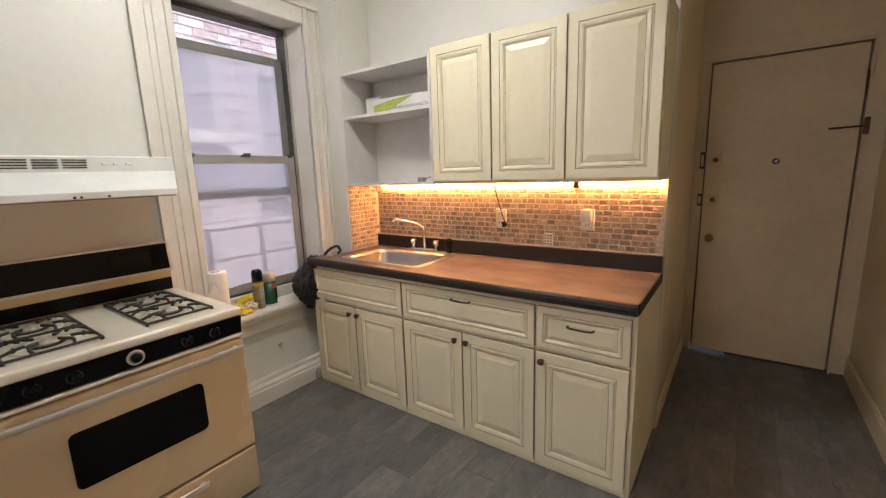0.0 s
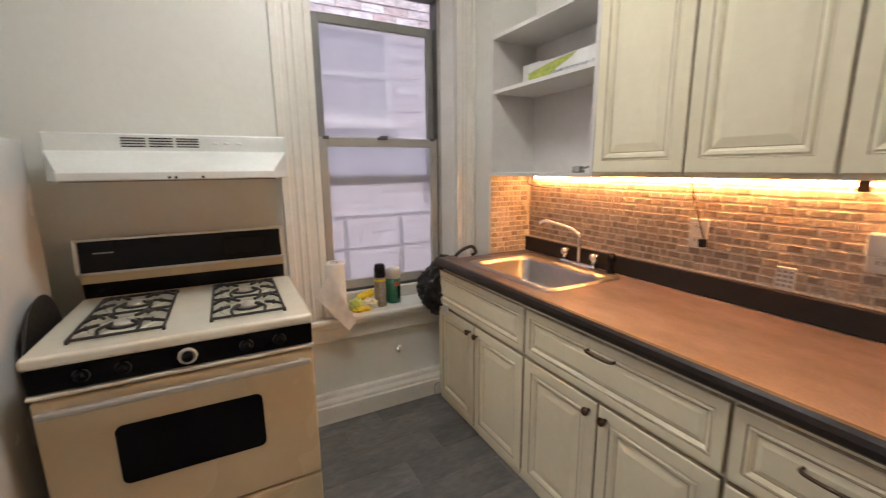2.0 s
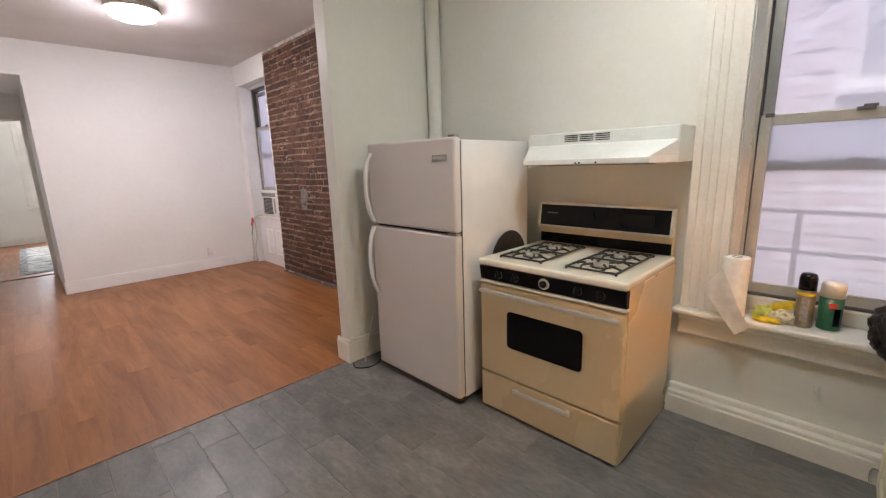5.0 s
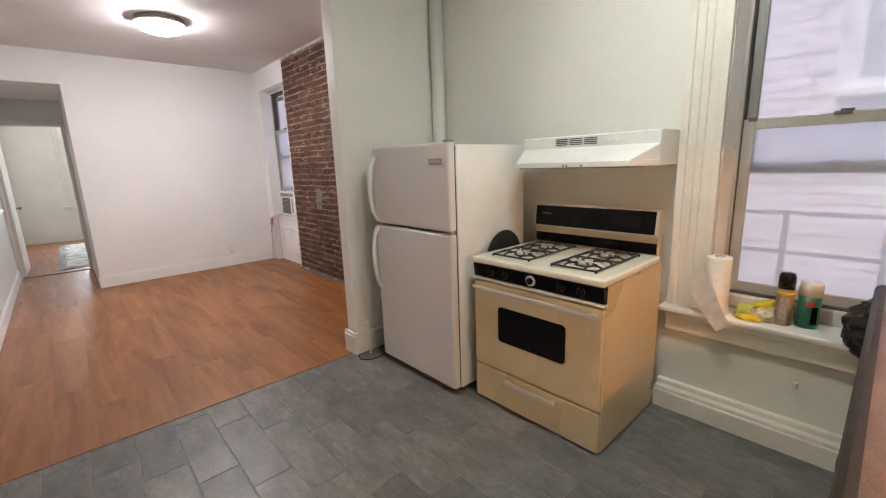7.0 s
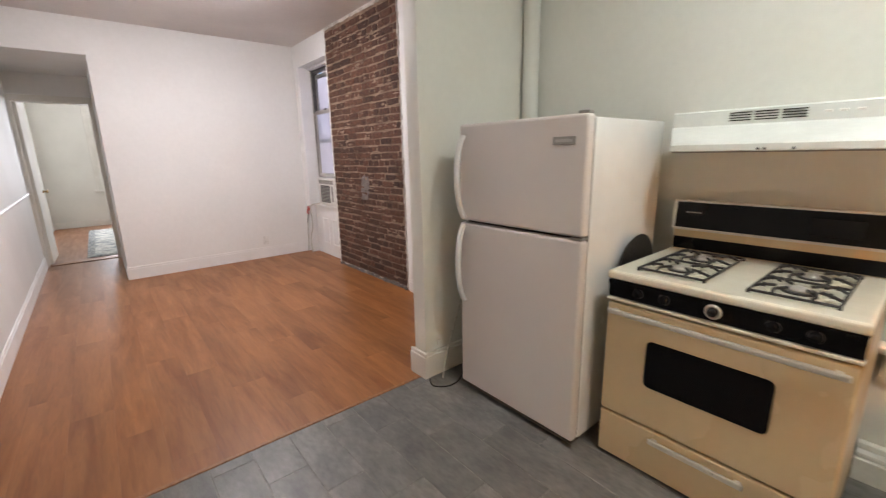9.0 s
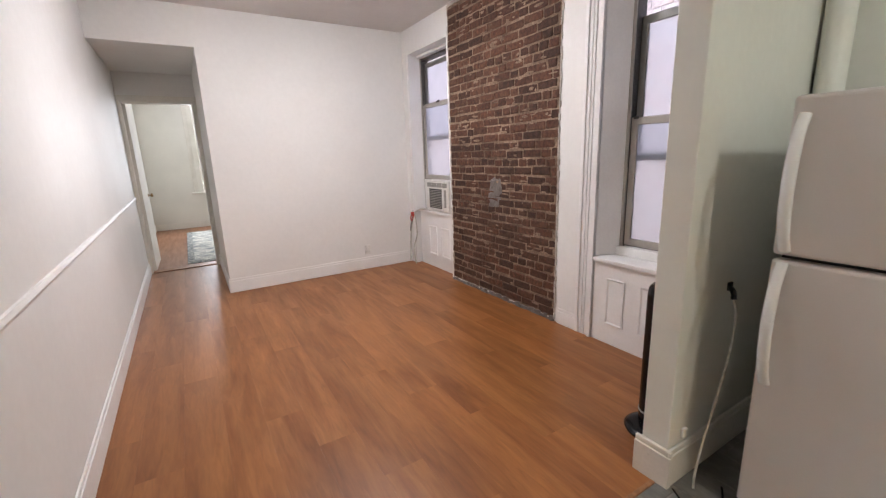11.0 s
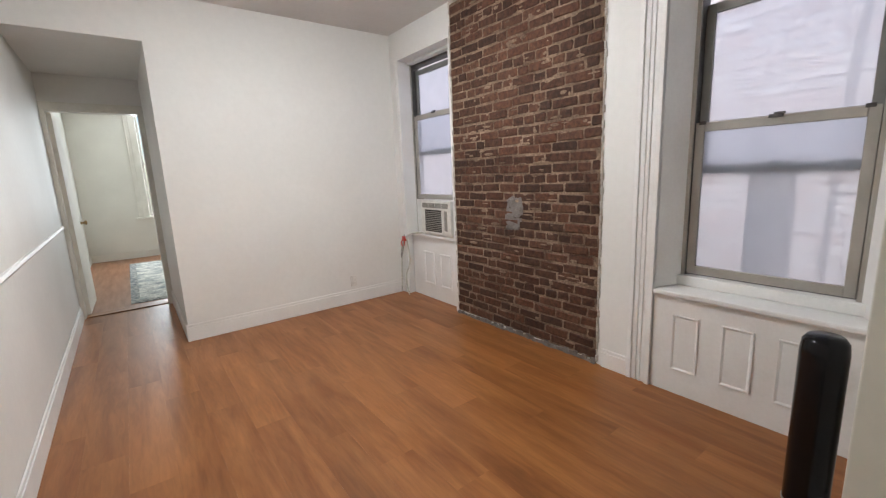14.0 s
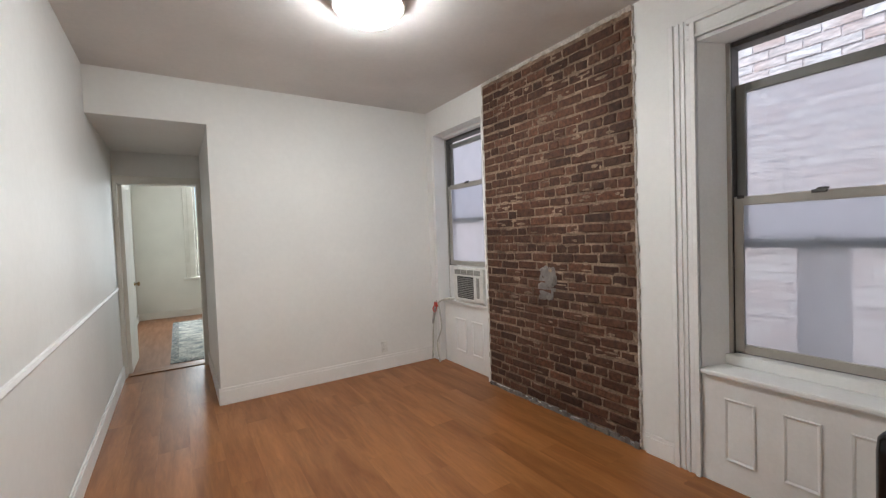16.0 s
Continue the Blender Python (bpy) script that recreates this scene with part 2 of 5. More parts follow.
# ---- building helpers ----
ORIGIN = {}


def mesh_of(name, bm, mats):
    me = bpy.data.meshes.new(name)
    bmesh.ops.recalc_face_normals(bm, faces=bm.faces)
    bm.to_mesh(me)
    bm.free()
    for m in (mats if isinstance(mats, (list, tuple)) else [mats]):
        me.materials.append(m)
    return me


def smooth(me):
    for p in me.polygons:
        p.use_smooth = True


def thing(name, label, category, at, group=""):
    """An Empty at the base of a thing; its parts are given in room coordinates."""
    ob = new(name)
    ob.empty_display_size = 0.05
    ob.location = at
    ORIGIN[ob] = Vector(at)
    return tagged(ob, label, category, group)


def part(name, bm, mats, parent, label="", soft=False):
    at = ORIGIN[parent]
    bmesh.ops.translate(bm, verts=bm.verts, vec=-at)
    me = mesh_of(name, bm, mats)
    if soft:
        smooth(me)
    ob = new(name, me)
    ob.parent = parent
    ORIGIN[ob] = at
    if label:
        ob["label"] = label
    return ob


def structure(name, bm, mats, label, category):
    return tagged(new(name, mesh_of(name, bm, mats)), label, category, kind="structure")


def single(name, bm, mats, label, category, at=(0, 0, 0), group="", soft=False):
    bmesh.ops.translate(bm, verts=bm.verts, vec=-Vector(at))
    me = mesh_of(name, bm, mats)
    if soft:
        smooth(me)
    ob = new(name, me)
    ob.location = at
    ORIGIN[ob] = Vector(at)
    return tagged(ob, label, category, group)


def box(bm, x0, y0, z0, x1, y1, z1, r=0.0, seg=2, mi=0):
    """An upright box, with its edges rounded by r."""
    t = bmesh.new()
    bmesh.ops.create_cube(t, size=1)
    bmesh.ops.scale(t, verts=t.verts, vec=(abs(x1 - x0), abs(y1 - y0), abs(z1 - z0)))
    bmesh.ops.translate(t, verts=t.verts, vec=((x0 + x1) / 2, (y0 + y1) / 2, (z0 + z1) / 2))
    if r:
        bmesh.ops.bevel(t, geom=t.edges[:], offset=r, segments=seg, affect="EDGES", profile=0.5)
    join(bm, t, mi)
    return bm


def join(bm, t, mi=0):
    for f in t.faces:
        f.material_index = mi
    me = bpy.data.meshes.new("tmp")
    t.to_mesh(me)
    t.free()
    bm.from_mesh(me)
    bpy.data.meshes.remove(me)


def B(*a, **k):
    return box(bmesh.new(), *a, **k)


def rod(bm, a, b, r, seg=12, r2=None, mi=0):
    """A round bar from a to b."""
    a, b = Vector(a), Vector(b)
    t = bmesh.new()
    bmesh.ops.create_cone(t, cap_ends=True, segments=seg, radius1=r, radius2=r if r2 is None else r2, depth=(b - a).length)
    turn = (b - a).to_track_quat("Z", "Y").to_matrix().to_4x4()
    bmesh.ops.transform(t, matrix=Matrix.Translation((a + b) / 2) @ turn, verts=t.verts)
    join(bm, t, mi)
    return bm


def tube(bm, pts, r, seg=8, mi=0):
    """A bent round tube along a smooth line through pts."""
    pts = [Vector(p) for p in pts]
    fine = []
    for i in range(len(pts) - 1):
        p0, p1, p2, p3 = pts[max(i - 1, 0)], pts[i], pts[i + 1], pts[min(i + 2, len(pts) - 1)]
        for k in range(6):
            s = k / 6
            fine.append(0.5 * (2 * p1 + (p2 - p0) * s + (2 * p0 - 5 * p1 + 4 * p2 - p3) * s * s + (3 * p1 - p0 - 3 * p2 + p3) * s ** 3))
    fine.append(pts[-1])
    rings = []
    up = Vector((0.13, 0.21, 0.97)).normalized()
    for i, p in enumerate(fine):
        d = (fine[min(i + 1, len(fine) - 1)] - fine[max(i - 1, 0)]).normalized()
        u = d.cross(up)
        u = u.normalized() if u.length > 1e-4 else Vector((1, 0, 0))
        v = u.cross(d)
        rings.append([bm.verts.new(p + r * (math.cos(a) * u + math.sin(a) * v)) for a in (2 * math.pi * j / seg for j in range(seg))])
    for a, b in zip(rings, rings[1:]):
        for j in range(seg):
            f = bm.faces.new((a[j], a[(j + 1) % seg], b[(j + 1) % seg], b[j]))
            f.material_index = mi
            f.smooth = True
    bm.faces.new(rings[0]).material_index = mi
    bm.faces.new(rings[-1]).material_index = mi
    return bm


def lathe(bm, profile, at, seg=24, axis="z", mi=0):
    """A turned shape: profile of (radius, height) about an axis through at."""
    at = Vector(at)
    rings = []
    for r, h in profile:
        ring = []
        for j in range(seg):
            a = 2 * math.pi * j / seg
            c, s = r * math.cos(a), r * math.sin(a)
            ring.append(bm.verts.new(at + Vector({"z": (c, s, h), "x": (h, c, s), "y": (c, h, s)}[axis])))
        rings.append(ring)
    for a, b in zip(rings, rings[1:]):
        for j in range(seg):
            f = bm.faces.new((a[j], a[(j + 1) % seg], b[(j + 1) % seg], b[j]))
            f.material_index = mi
            f.smooth = True
    bm.faces.new(rings[0]).material_index = mi
    bm.faces.new(rings[-1]).material_index = mi
    return bm


def extrude_x(bm, outline, y0, y1, mi=0):
    """A solid with the outline of (x, z) points, running from y0 to y1."""
    a = [bm.verts.new((x, y0, z)) for x, z in outline]
    b = [bm.verts.new((x, y1, z)) for x, z in outline]
    n = len(outline)
    for i in range(n):
        bm.faces.new((a[i], a[(i + 1) % n], b[(i + 1) % n], b[i])).material_index = mi
    bm.faces.new(a).material_index = mi
    bm.faces.new(b).material_index = mi
    return bm


def stepped(bm, o, u, v, n, w, h, profile, marks=()):
    """A panel w by h at o: rectangles inside one another, each (inset, height along n); the bands in marks take the second material."""
    o, u, v, n = Vector(o), Vector(u), Vector(v), Vector(n)
    rings = []
    for inset, rise in profile:
        c = [(inset, inset), (w - inset, inset), (w - inset, h - inset), (inset, h - inset)]
        rings.append([bm.verts.new(o + a * u + b * v + rise * n) for a, b in c])
    for i, (a, b) in enumerate(zip(rings, rings[1:])):
        for j in range(4):
            f = bm.faces.new((a[j], a[(j + 1) % 4], b[(j + 1) % 4], b[j]))
            f.material_index = 1 if i in marks else 0
    bm.faces.new(rings[0])
    bm.faces.new(rings[-1])
    return bm


# ---- setting ----
H_CEIL = 2.81
WEST, KWEST, EAST = -2.28, -2.31, 0.725
OUTER = -2.60


def wall_with_hole(name, x0, x1, y0, y1, holes, m, label):
    """A wall slab from y0 to y1 with openings (ya, yb, za, zb) in order of y, through its whole thickness."""
    bm = bmesh.new()
    y = y0
    for ya, yb, za, zb in holes:
        box(bm, x0, y, 0, x1, ya, H_CEIL)
        if za > 0:
            box(bm, x0, ya, 0, x1, yb, za)
        box(bm, x0, ya, zb, x1, yb, H_CEIL)
        y = yb
    box(bm, x0, y, 0, x1, y1, H_CEIL)
    return structure(name, bm, m, label, "wall")


wall_with_hole("wall_west_kitchen", OUTER, KWEST, -0.80, 2.62, [(1.27, 2.06, 0.565, 2.40)], M_WALLK, "pale green-white painted kitchen wall round the window")
wall_with_hole("wall_west_living", OUTER, WEST, -4.93, -0.80, [(-4.725, -3.81, 0.0, 2.53), (-1.93, -0.89, 0.0, 2.45)], M_WALL, "white painted plaster wall with two deep window bays")
structure("wall_partition", B(KWEST, -0.888, 0, -1.378, -0.774, H_CEIL, r=0.004), M_WALLK, "short painted partition wall between kitchen and living room", "wall")
structure("wall_far", B(OUTER, -4.935, 0, -0.09, -4.815, H_CEIL), M_WALL, "white painted far wall of the living room", "wall")
structure("wall_passage", B(-0.21, -6.44, 0, -0.09, -4.935, 2.447), M_WALL, "white painted passage wall", "wall")
bm = B(-0.09, -6.43, 2.447, EAST, -4.815, H_CEIL)
structure("passage_soffit", bm, M_WALL, "white lowered soffit over the passage", "soffit")
def skew(bm):
    """The long side wall runs slightly out of square with the room."""
    for v in bm.verts:
        v.co.x -= 0.0075 * (v.co.y + 6.3)
    return bm


structure("wall_east", skew(B(EAST, -6.43, 0, EAST + 0.20, 0.7, H_CEIL)), M_WALL, "white painted long side wall with a chair rail", "wall")
structure("wall_hall_east", B(0.795, 0.7, 0, 0.92, 3.9, H_CEIL), M_HALL, "beige painted wall of the entrance hall", "wall")
structure("wall_counter", B(KWEST, 2.5, 0, -0.165, 2.62, H_CEIL), M_WALLK, "pale painted wall behind the kitchen counter", "wall")
structure("wall_hall_west", B(-0.285, 2.62, 0, -0.165, 3.9, H_CEIL), M_HALL, "beige painted wall of the entrance hall", "wall")
structure("wall_pilaster", B(KWEST, 2.195, 0, -2.135, 2.5, H_CEIL, r=0.003), M_WALLK, "pale painted chimney pilaster beside the counter", "wall")
bm = B(-0.165, 3.79, 2.12, 0.795, 3.9, H_CEIL)
box(bm, -0.165, 3.79, 0, -0.115, 3.9, 2.12)
box(bm, 0.705, 3.79, 0, 0.795, 3.9, 2.12)
structure("wall_hall_end", bm, M_HALL, "beige painted wall round the entrance door", "wall")
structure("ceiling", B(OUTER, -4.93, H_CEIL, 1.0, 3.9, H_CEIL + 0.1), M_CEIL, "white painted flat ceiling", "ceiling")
structure("floor", B(OUTER, -6.5, -0.12, 1.0, 4.0, -0.012), M_GROUT, "grey sub-floor under tiles and planks", "floor")

# bedroom past the passage
bm = B(-0.3, -6.44, 2.115, EAST + 0.12, -6.33, 2.447)
box(bm, -0.09, -6.44, 0, -0.055, -6.33, 2.115)
box(bm, 0.702, -6.44, 0, EAST, -6.33, 2.115)
structure("wall_door", bm, M_WALL, "white wall round the bedroom doorway", "wall")
bm = B(-2.6, -10.57, 0, -0.95, -10.45, 2.7)
box(bm, -0.95, -10.57, 0, -0.13, -10.45, 0.78)
box(bm, -0.95, -10.57, 2.65, -0.13, -10.45, 2.7)
box(bm, -0.13, -10.57, 0, 0.985, -10.45, 2.7)
structure("wall_bedroom_far", bm, M_BEDWALL, "cream painted bedroom wall with a tall window", "wall")
structure("wall_bedroom_east", B(0.865, -10.45, 0, 0.985, -6.44, 2.7), M_BEDWALL, "cream painted bedroom side wall", "wall")
structure("wall_bedroom_west", B(-2.6, -10.45, 0, -2.48, -6.44, 2.7), M_BEDWALL, "cream painted bedroom side wall", "wall")
bm = B(-2.6, -6.44, 0, -0.21, -6.33, 2.7)
box(bm, EAST + 0.12, -6.44, 0, 0.985, -6.33, 2.7)
box(bm, -0.21, -6.44, 2.447, EAST + 0.12, -6.33, 2.7)
structure("wall_bedroom_near", bm, M_BEDWALL, "cream painted bedroom wall beside the door", "wall")
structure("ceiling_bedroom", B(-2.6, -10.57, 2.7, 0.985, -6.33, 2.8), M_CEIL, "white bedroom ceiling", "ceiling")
structure("floor_bedroom", B(-2.6, -10.57, -0.12, 0.985, -6.44, 0.0), M_BEDFLOOR, "reddish brown wooden bedroom floor", "floor")
structure("threshold", B(-0.055, -6.46, 0, 0.702, -6.34, 0.012, r=0.004), M_LAMB, "dark wooden door threshold", "threshold")


def baseboard(name, x0, y0, x1, y1, h=0.15, m=M_TRIM):
    """A skirting board with a stepped top between two corners of its ground line."""
    bm = B(x0, y0, 0, x1, y1, h - 0.025, r=0.003)
    dx, dy = abs(x1 - x0), abs(y1 - y0)
    ix, iy = (dx * 0.2, 0) if dx < dy else (0, dy * 0.2)
    box(bm, x0 + ix, y0 + iy, h - 0.025, x1 - ix, y1 - iy, h, r=0.004)
    if name == "baseboard_east":
        skew(bm)
    return structure(name, bm, m, "white painted wooden skirting board", "baseboard")


baseboard("baseboard_far", WEST, -4.815, -0.074, -4.797, 0.15, M_TRIMW)
baseboard("baseboard_passage", -0.09, -6.33, -0.074, -4.80, 0.15, M_TRIMW)
baseboard("baseboard_east", EAST - 0.018, -6.3, EAST, 0.7, 0.15, M_TRIMW)
baseboard("baseboard_hall_east", 0.777, 0.7, 0.795, 3.77, 0.15, M_HALL)
baseboard("baseboard_hall_west", -0.165, 2.5, -0.150, 3.77, 0.12, M_HALL)
baseboard("baseboard_partition", -2.19, -0.774, -1.352, -0.752, 0.17)
baseboard("baseboard_partition_end", -1.378, -0.906, -1.350, -0.748, 0.17)
baseboard("baseboard_partition_living", -2.27, -0.904, -1.378, -0.888, 0.15, M_TRIMW)
baseboard("baseboard_brick_side", WEST, -2.22, WEST + 0.016, -2.04, 0.13, M_TRIMW)
bm = B(KWEST, 1.06, 0, KWEST + 0.085, 2.19, 0.100, r=0.003)
box(bm, KWEST, 1.06, 0.100, KWEST + 0.070, 2.19, 0.122, r=0.006)
box(bm, KWEST, 1.06, 0.122, KWEST + 0.035, 2.19, 0.150, r=0.005)
structure("baseboard_kitchen", bm, M_TRIM, "tall white moulded skirting board under the window", "baseboard")
bm = skew(extrude_x(bmesh.new(), [(EAST, 0.957), (EAST - 0.008, 0.959), (EAST - 0.015, 0.973), (EAST - 0.009, 0.991), (EAST, 0.995)], -6.27, 0.7))
for v in bm.verts:
    v.co.z -= 0.011 * (v.co.y + 6.27)
structure("chair_rail", bm, M_TRIMW, "white painted wooden chair rail", "trim")


# ---- windows ----
def sash(name, parent, x, y0, y1, z0, z1, m, side=0.045, rail=0.05, lower=True):
    bm = B(x - 0.014, y0, z0, x + 0.014, y0 + side, z1, r=0.003)
    box(bm, x - 0.014, y1 - side, z0, x + 0.014, y1, z1, r=0.003)
    box(bm, x - 0.013, y0 + side, z0, x + 0.016, y1 - side, z0 + rail, r=0.003)
    box(bm, x - 0.013, y0 + side, z1 - rail, x + 0.018, y1 - side, z1, r=0.004)
    f = part(name, bm, m, parent)
    pane = part("pane", B(x - 0.002, y0 + side, z0 + rail, x + 0.002, y1 - side, z1 - rail), M_PANE, f, "hazy dirty glass")
    pane.visible_shadow = False
    if not lower:
        part("keeper", B(x + 0.004, (y0 + y1) / 2 - 0.025, z0 + rail - 0.002, x + 0.022, (y0 + y1) / 2 + 0.025, z0 + rail + 0.010, r=0.003), M_SASHD, f)
        part("rail_seal", B(x + 0.0155, y0 + side, z0 + 0.002, x + 0.019, y1 - side, z0 + rail * 0.55), M_SASHD, f, "dark lower edge of the rail")
        return f
    bm = B(x + 0.018, (y0 + y1) / 2 - 0.03, z1 - 0.012, x + 0.03, (y0 + y1) / 2 + 0.03, z1 + 0.004, r=0.003)
    rod(bm, (x + 0.02, (y0 + y1) / 2 - 0.01, z1 + 0.008), (x + 0.02, (y0 + y1) / 2 + 0.035, z1 + 0.008), 0.006)
    part("sash_lock", bm, M_SASHD, f)
    for y in (y0 + 0.02, y1 - 0.055):
        part("tilt_latch", B(x + 0.0185, y, z1 - 0.012, x + 0.024, y + 0.035, z1 + 0.006, r=0.002), M_SASHD, f)
    return f


def window(name, y0, y1, z0, z1, lower, upper, label):
    """A double-hung window: dark track frame, inner lower sash, outer upper sash at their heights."""
    w = tagged(new(name), label, "window", kind="structure")
    w.location = (-2.49, (y0 + y1) / 2, z0)
    ORIGIN[w] = Vector(w.location)
    bm = B(-2.56, y0 - 0.02, z0 - 0.02, -2.47, y0 + 0.012, z1, r=0.003)
    box(bm, -2.56, y1 - 0.012, z0 - 0.02, -2.47, y1 + 0.02, z1, r=0.003)
    box(bm, -2.56, y0 + 0.012, z1 - 0.03, -2.47, y1 - 0.012, z1, r=0.003)
    box(bm, -2.56, y0 + 0.012, z0 - 0.02, -2.47, y1 - 0.012, z0 + 0.004, r=0.003)
    part("window_frame", bm, M_SASHD, w, "dark aluminium track")
    part("frame_lining", B(-2.468, y0 - 0.02, z0, -2.455, y0 + 0.010, z1, r=0.002), M_SASH, w)
    part("frame_lining", B(-2.468, y1 - 0.010, z0, -2.455, y1 + 0.02, z1, r=0.002), M_SASH, w)
    sash("lower_sash", w, -2.485, y0 + 0.014, y1 - 0.014, *lower, M_SASH)
    # upper sash takes the darkened copy, backlit shade put into its colour
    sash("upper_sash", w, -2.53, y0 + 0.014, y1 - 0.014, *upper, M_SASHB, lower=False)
    return w


window("window_1", 1.29, 2.04, 0.68, 2.39, (0.69, 1.565), (1.30, 2.21), "grey aluminium double-hung kitchen window with lowered upper sash")
window("window_2", -1.81, -1.04, 0.68, 2.43, (0.70, 1.575), (1.29, 2.20), "grey aluminium double-hung living room window with lowered upper sash")
window("window_3", -4.70, -3.93, 0.68, 2.51, (1.08, 1.98), (1.55, 2.45), "grey aluminium double-hung corner window raised over an air conditioner")


def sloped(bm, a, b, z0, z1, d):
    """An upright board from a to b (x, y), thickened by d along x."""
    (xa, ya), (xb, yb) = a, b
    v = [bm.verts.new((x, y, z)) for z in (z0, z1) for x, y in ((xa, ya), (xb, yb), (xb + d[0], yb + d[1]), (xa + d[0], ya + d[1]))]
    for q in ((0, 1, 2, 3), (4, 5, 6, 7), (0, 1, 5, 4), (1, 2, 6, 5), (2, 3, 7, 6), (3, 0, 4, 7)):
        bm.faces.new([v[i] for i in q])
    return bm


def casing(name, y0, y1, outer, top, m, z0=0.0):
    """A moulded casing round a bay: flat board with three raised beads, on both sides and over the top."""
    x = outer
    bm = bmesh.new()
    w = y1 - y0
    for a, b, d in ((0, 1.0, 0.012), (0.0, 0.2, 0.024), (0.34, 0.42, 0.02), (0.52, 0.6, 0.02), (0.82, 1.0, 0.028)):
        box(bm, x, y0 + a * w, z0, x + d, y0 + b * w, top, r=0.003)
    return structure(name, bm, m, "white painted moulded window casing", "trim")


# living bay: casing, splayed reveal, panelled apron, sill
casing("trim_casing_bay", -2.035, -1.888, WEST, 2.56, M_TRIMW)
bm = B(WEST, -1.93, 2.45, WEST + 0.012, -0.90, 2.56, r=0.003)
box(bm, WEST, -1.93, 2.53, WEST + 0.03, -0.90, 2.56, r=0.004)
box(bm, WEST, -1.93, 2.45, WEST + 0.022, -0.90, 2.47, r=0.004)
structure("trim_casing_bay_head", bm, M_TRIMW, "white painted moulded window head", "trim")
bm = sloped(bmesh.new(), (WEST - 0.002, -1.888), (-2.455, -1.82), 0.63, 2.45, (0.0, -0.044))
sloped(bm, (WEST - 0.002, -0.90), (-2.455, -1.03), 0.6, 2.45, (-0.14, 0.0))
structure("trim_reveal_bay", bm, M_TRIMW, "white painted splayed window reveal", "trim")
structure("trim_head_bay", B(-2.455, -1.93, 2.43, WEST, -0.90, 2.452), M_TRIMW, "white painted window head board", "trim")
bm = B(-2.60, -1.886, 0, -2.275, -0.90, 0.598)
structure("window_apron", bm, M_TRIMW, "white painted panelled window back below the sill", "trim")
for i, (ya, yb) in enumerate(((-1.772, -1.630), (-1.515, -1.372), (-1.272, -1.130))):
    bm = stepped(bmesh.new(), (-2.275, ya, 0.152), (0, 1, 0), (0, 0, 1), (1, 0, 0), yb - ya, 0.338, [(0, 0), (0, 0.008), (0.004, 0.009), (0.010, 0.006), (0.015, 0.001)])
    structure("apron_panel", bm, M_TRIMW, "white moulded recessed panel", "trim")
structure("window_sill_bay", B(-2.50, -1.885, 0.5985, -2.252, -0.905, 0.628, r=0.008), M_TRIMW, "white painted deep window sill", "sill")
structure("window_stool_bay", B(-2.50, -1.86, 0.628, -2.43, -0.98, 0.690, r=0.006), M_TRIMW, "white painted window stool", "sill")

# corner window bay
bm = B(-2.6, -3.93, 0.0, -2.44, -3.81, 2.53)
box(bm, -2.6, -4.67, 2.505, -2.40, -3.93, 2.53)
structure("trim_reveal_corner", bm, M_TRIMW, "white painted window reveal", "trim")
structure("trim_corner_side", sloped(bmesh.new(), (WEST - 0.002, -4.67), (-2.455, -4.70), 0.0, 2.53, (0.0, -0.05)), M_TRIMW, "white painted window reveal", "trim")
structure("window_apron_corner", B(-2.60, -4.67, 0, -2.36, -3.81, 0.68, r=0.003), M_TRIMW, "white painted window back below the corner window", "trim")
for ya, yb in ((-4.45, -4.26), (-4.16, -3.97)):
    structure("apron_panel", stepped(bmesh.new(), (-2.36, ya, 0.16), (0, 1, 0), (0, 0, 1), (1, 0, 0), yb - ya, 0.36, [(0, 0), (0, 0.012), (0.008, 0.014), (0.018, 0.008), (0.02, 0.001)]), M_TRIMW, "white moulded recessed panel", "trim")
structure("window_sill_corner", B(-2.50, -4.665, 0.681, -2.33, -3.815, 0.71, r=0.008), M_TRIMW, "white painted window sill under the air conditioner", "sill")

# kitchen window trim
casing("trim_casing_kitchen", 1.075, 1.265, KWEST, 2.50, M_TRIM, 0.60)
casing("trim_casing_kitchen_side", 2.065, 2.19, KWEST, 2.50, M_TRIM, 0.60)
bm = B(KWEST, 1.265, 2.40, KWEST + 0.014, 2.065, 2.50, r=0.003)
box(bm, KWEST, 1.075, 2.50, KWEST + 0.035, 2.19, 2.53, r=0.004)
structure("trim_casing_kitchen_head", bm, M_TRIM, "white painted moulded window head", "trim")
bm = sloped(bmesh.new(), (KWEST - 0.002, 1.268), (-2.455, 1.285), 0.6, 2.40, (-0.12, 0.0))
sloped(bm, (KWEST - 0.002, 2.062), (-2.455, 2.045), 0.6, 2.40, (-0.12, 0.0))
structure("trim_reveal_kitchen", bm, M_TRIM, "white painted window reveal", "trim")
structure("window_sill_kitchen", B(-2.50, 1.05, 0.566, -2.235, 2.19, 0.60, r=0.012, seg=3), M_TRIM, "white painted wooden window sill", "sill")
structure("window_stool_kitchen", B(-2.50, 1.275, 0.60, -2.44, 2.055, 0.672, r=0.006), M_TRIM, "white painted window stool", "sill")
bm = B(KWEST, 1.075, 0.535, KWEST + 0.05, 2.19, 0.566, r=0.008)
box(bm, KWEST, 1.075, 0.455, KWEST + 0.03, 2.19, 0.535, r=0.006)
structure("trim_apron_kitchen", bm, M_TRIM, "white painted moulded apron under the sill", "trim")

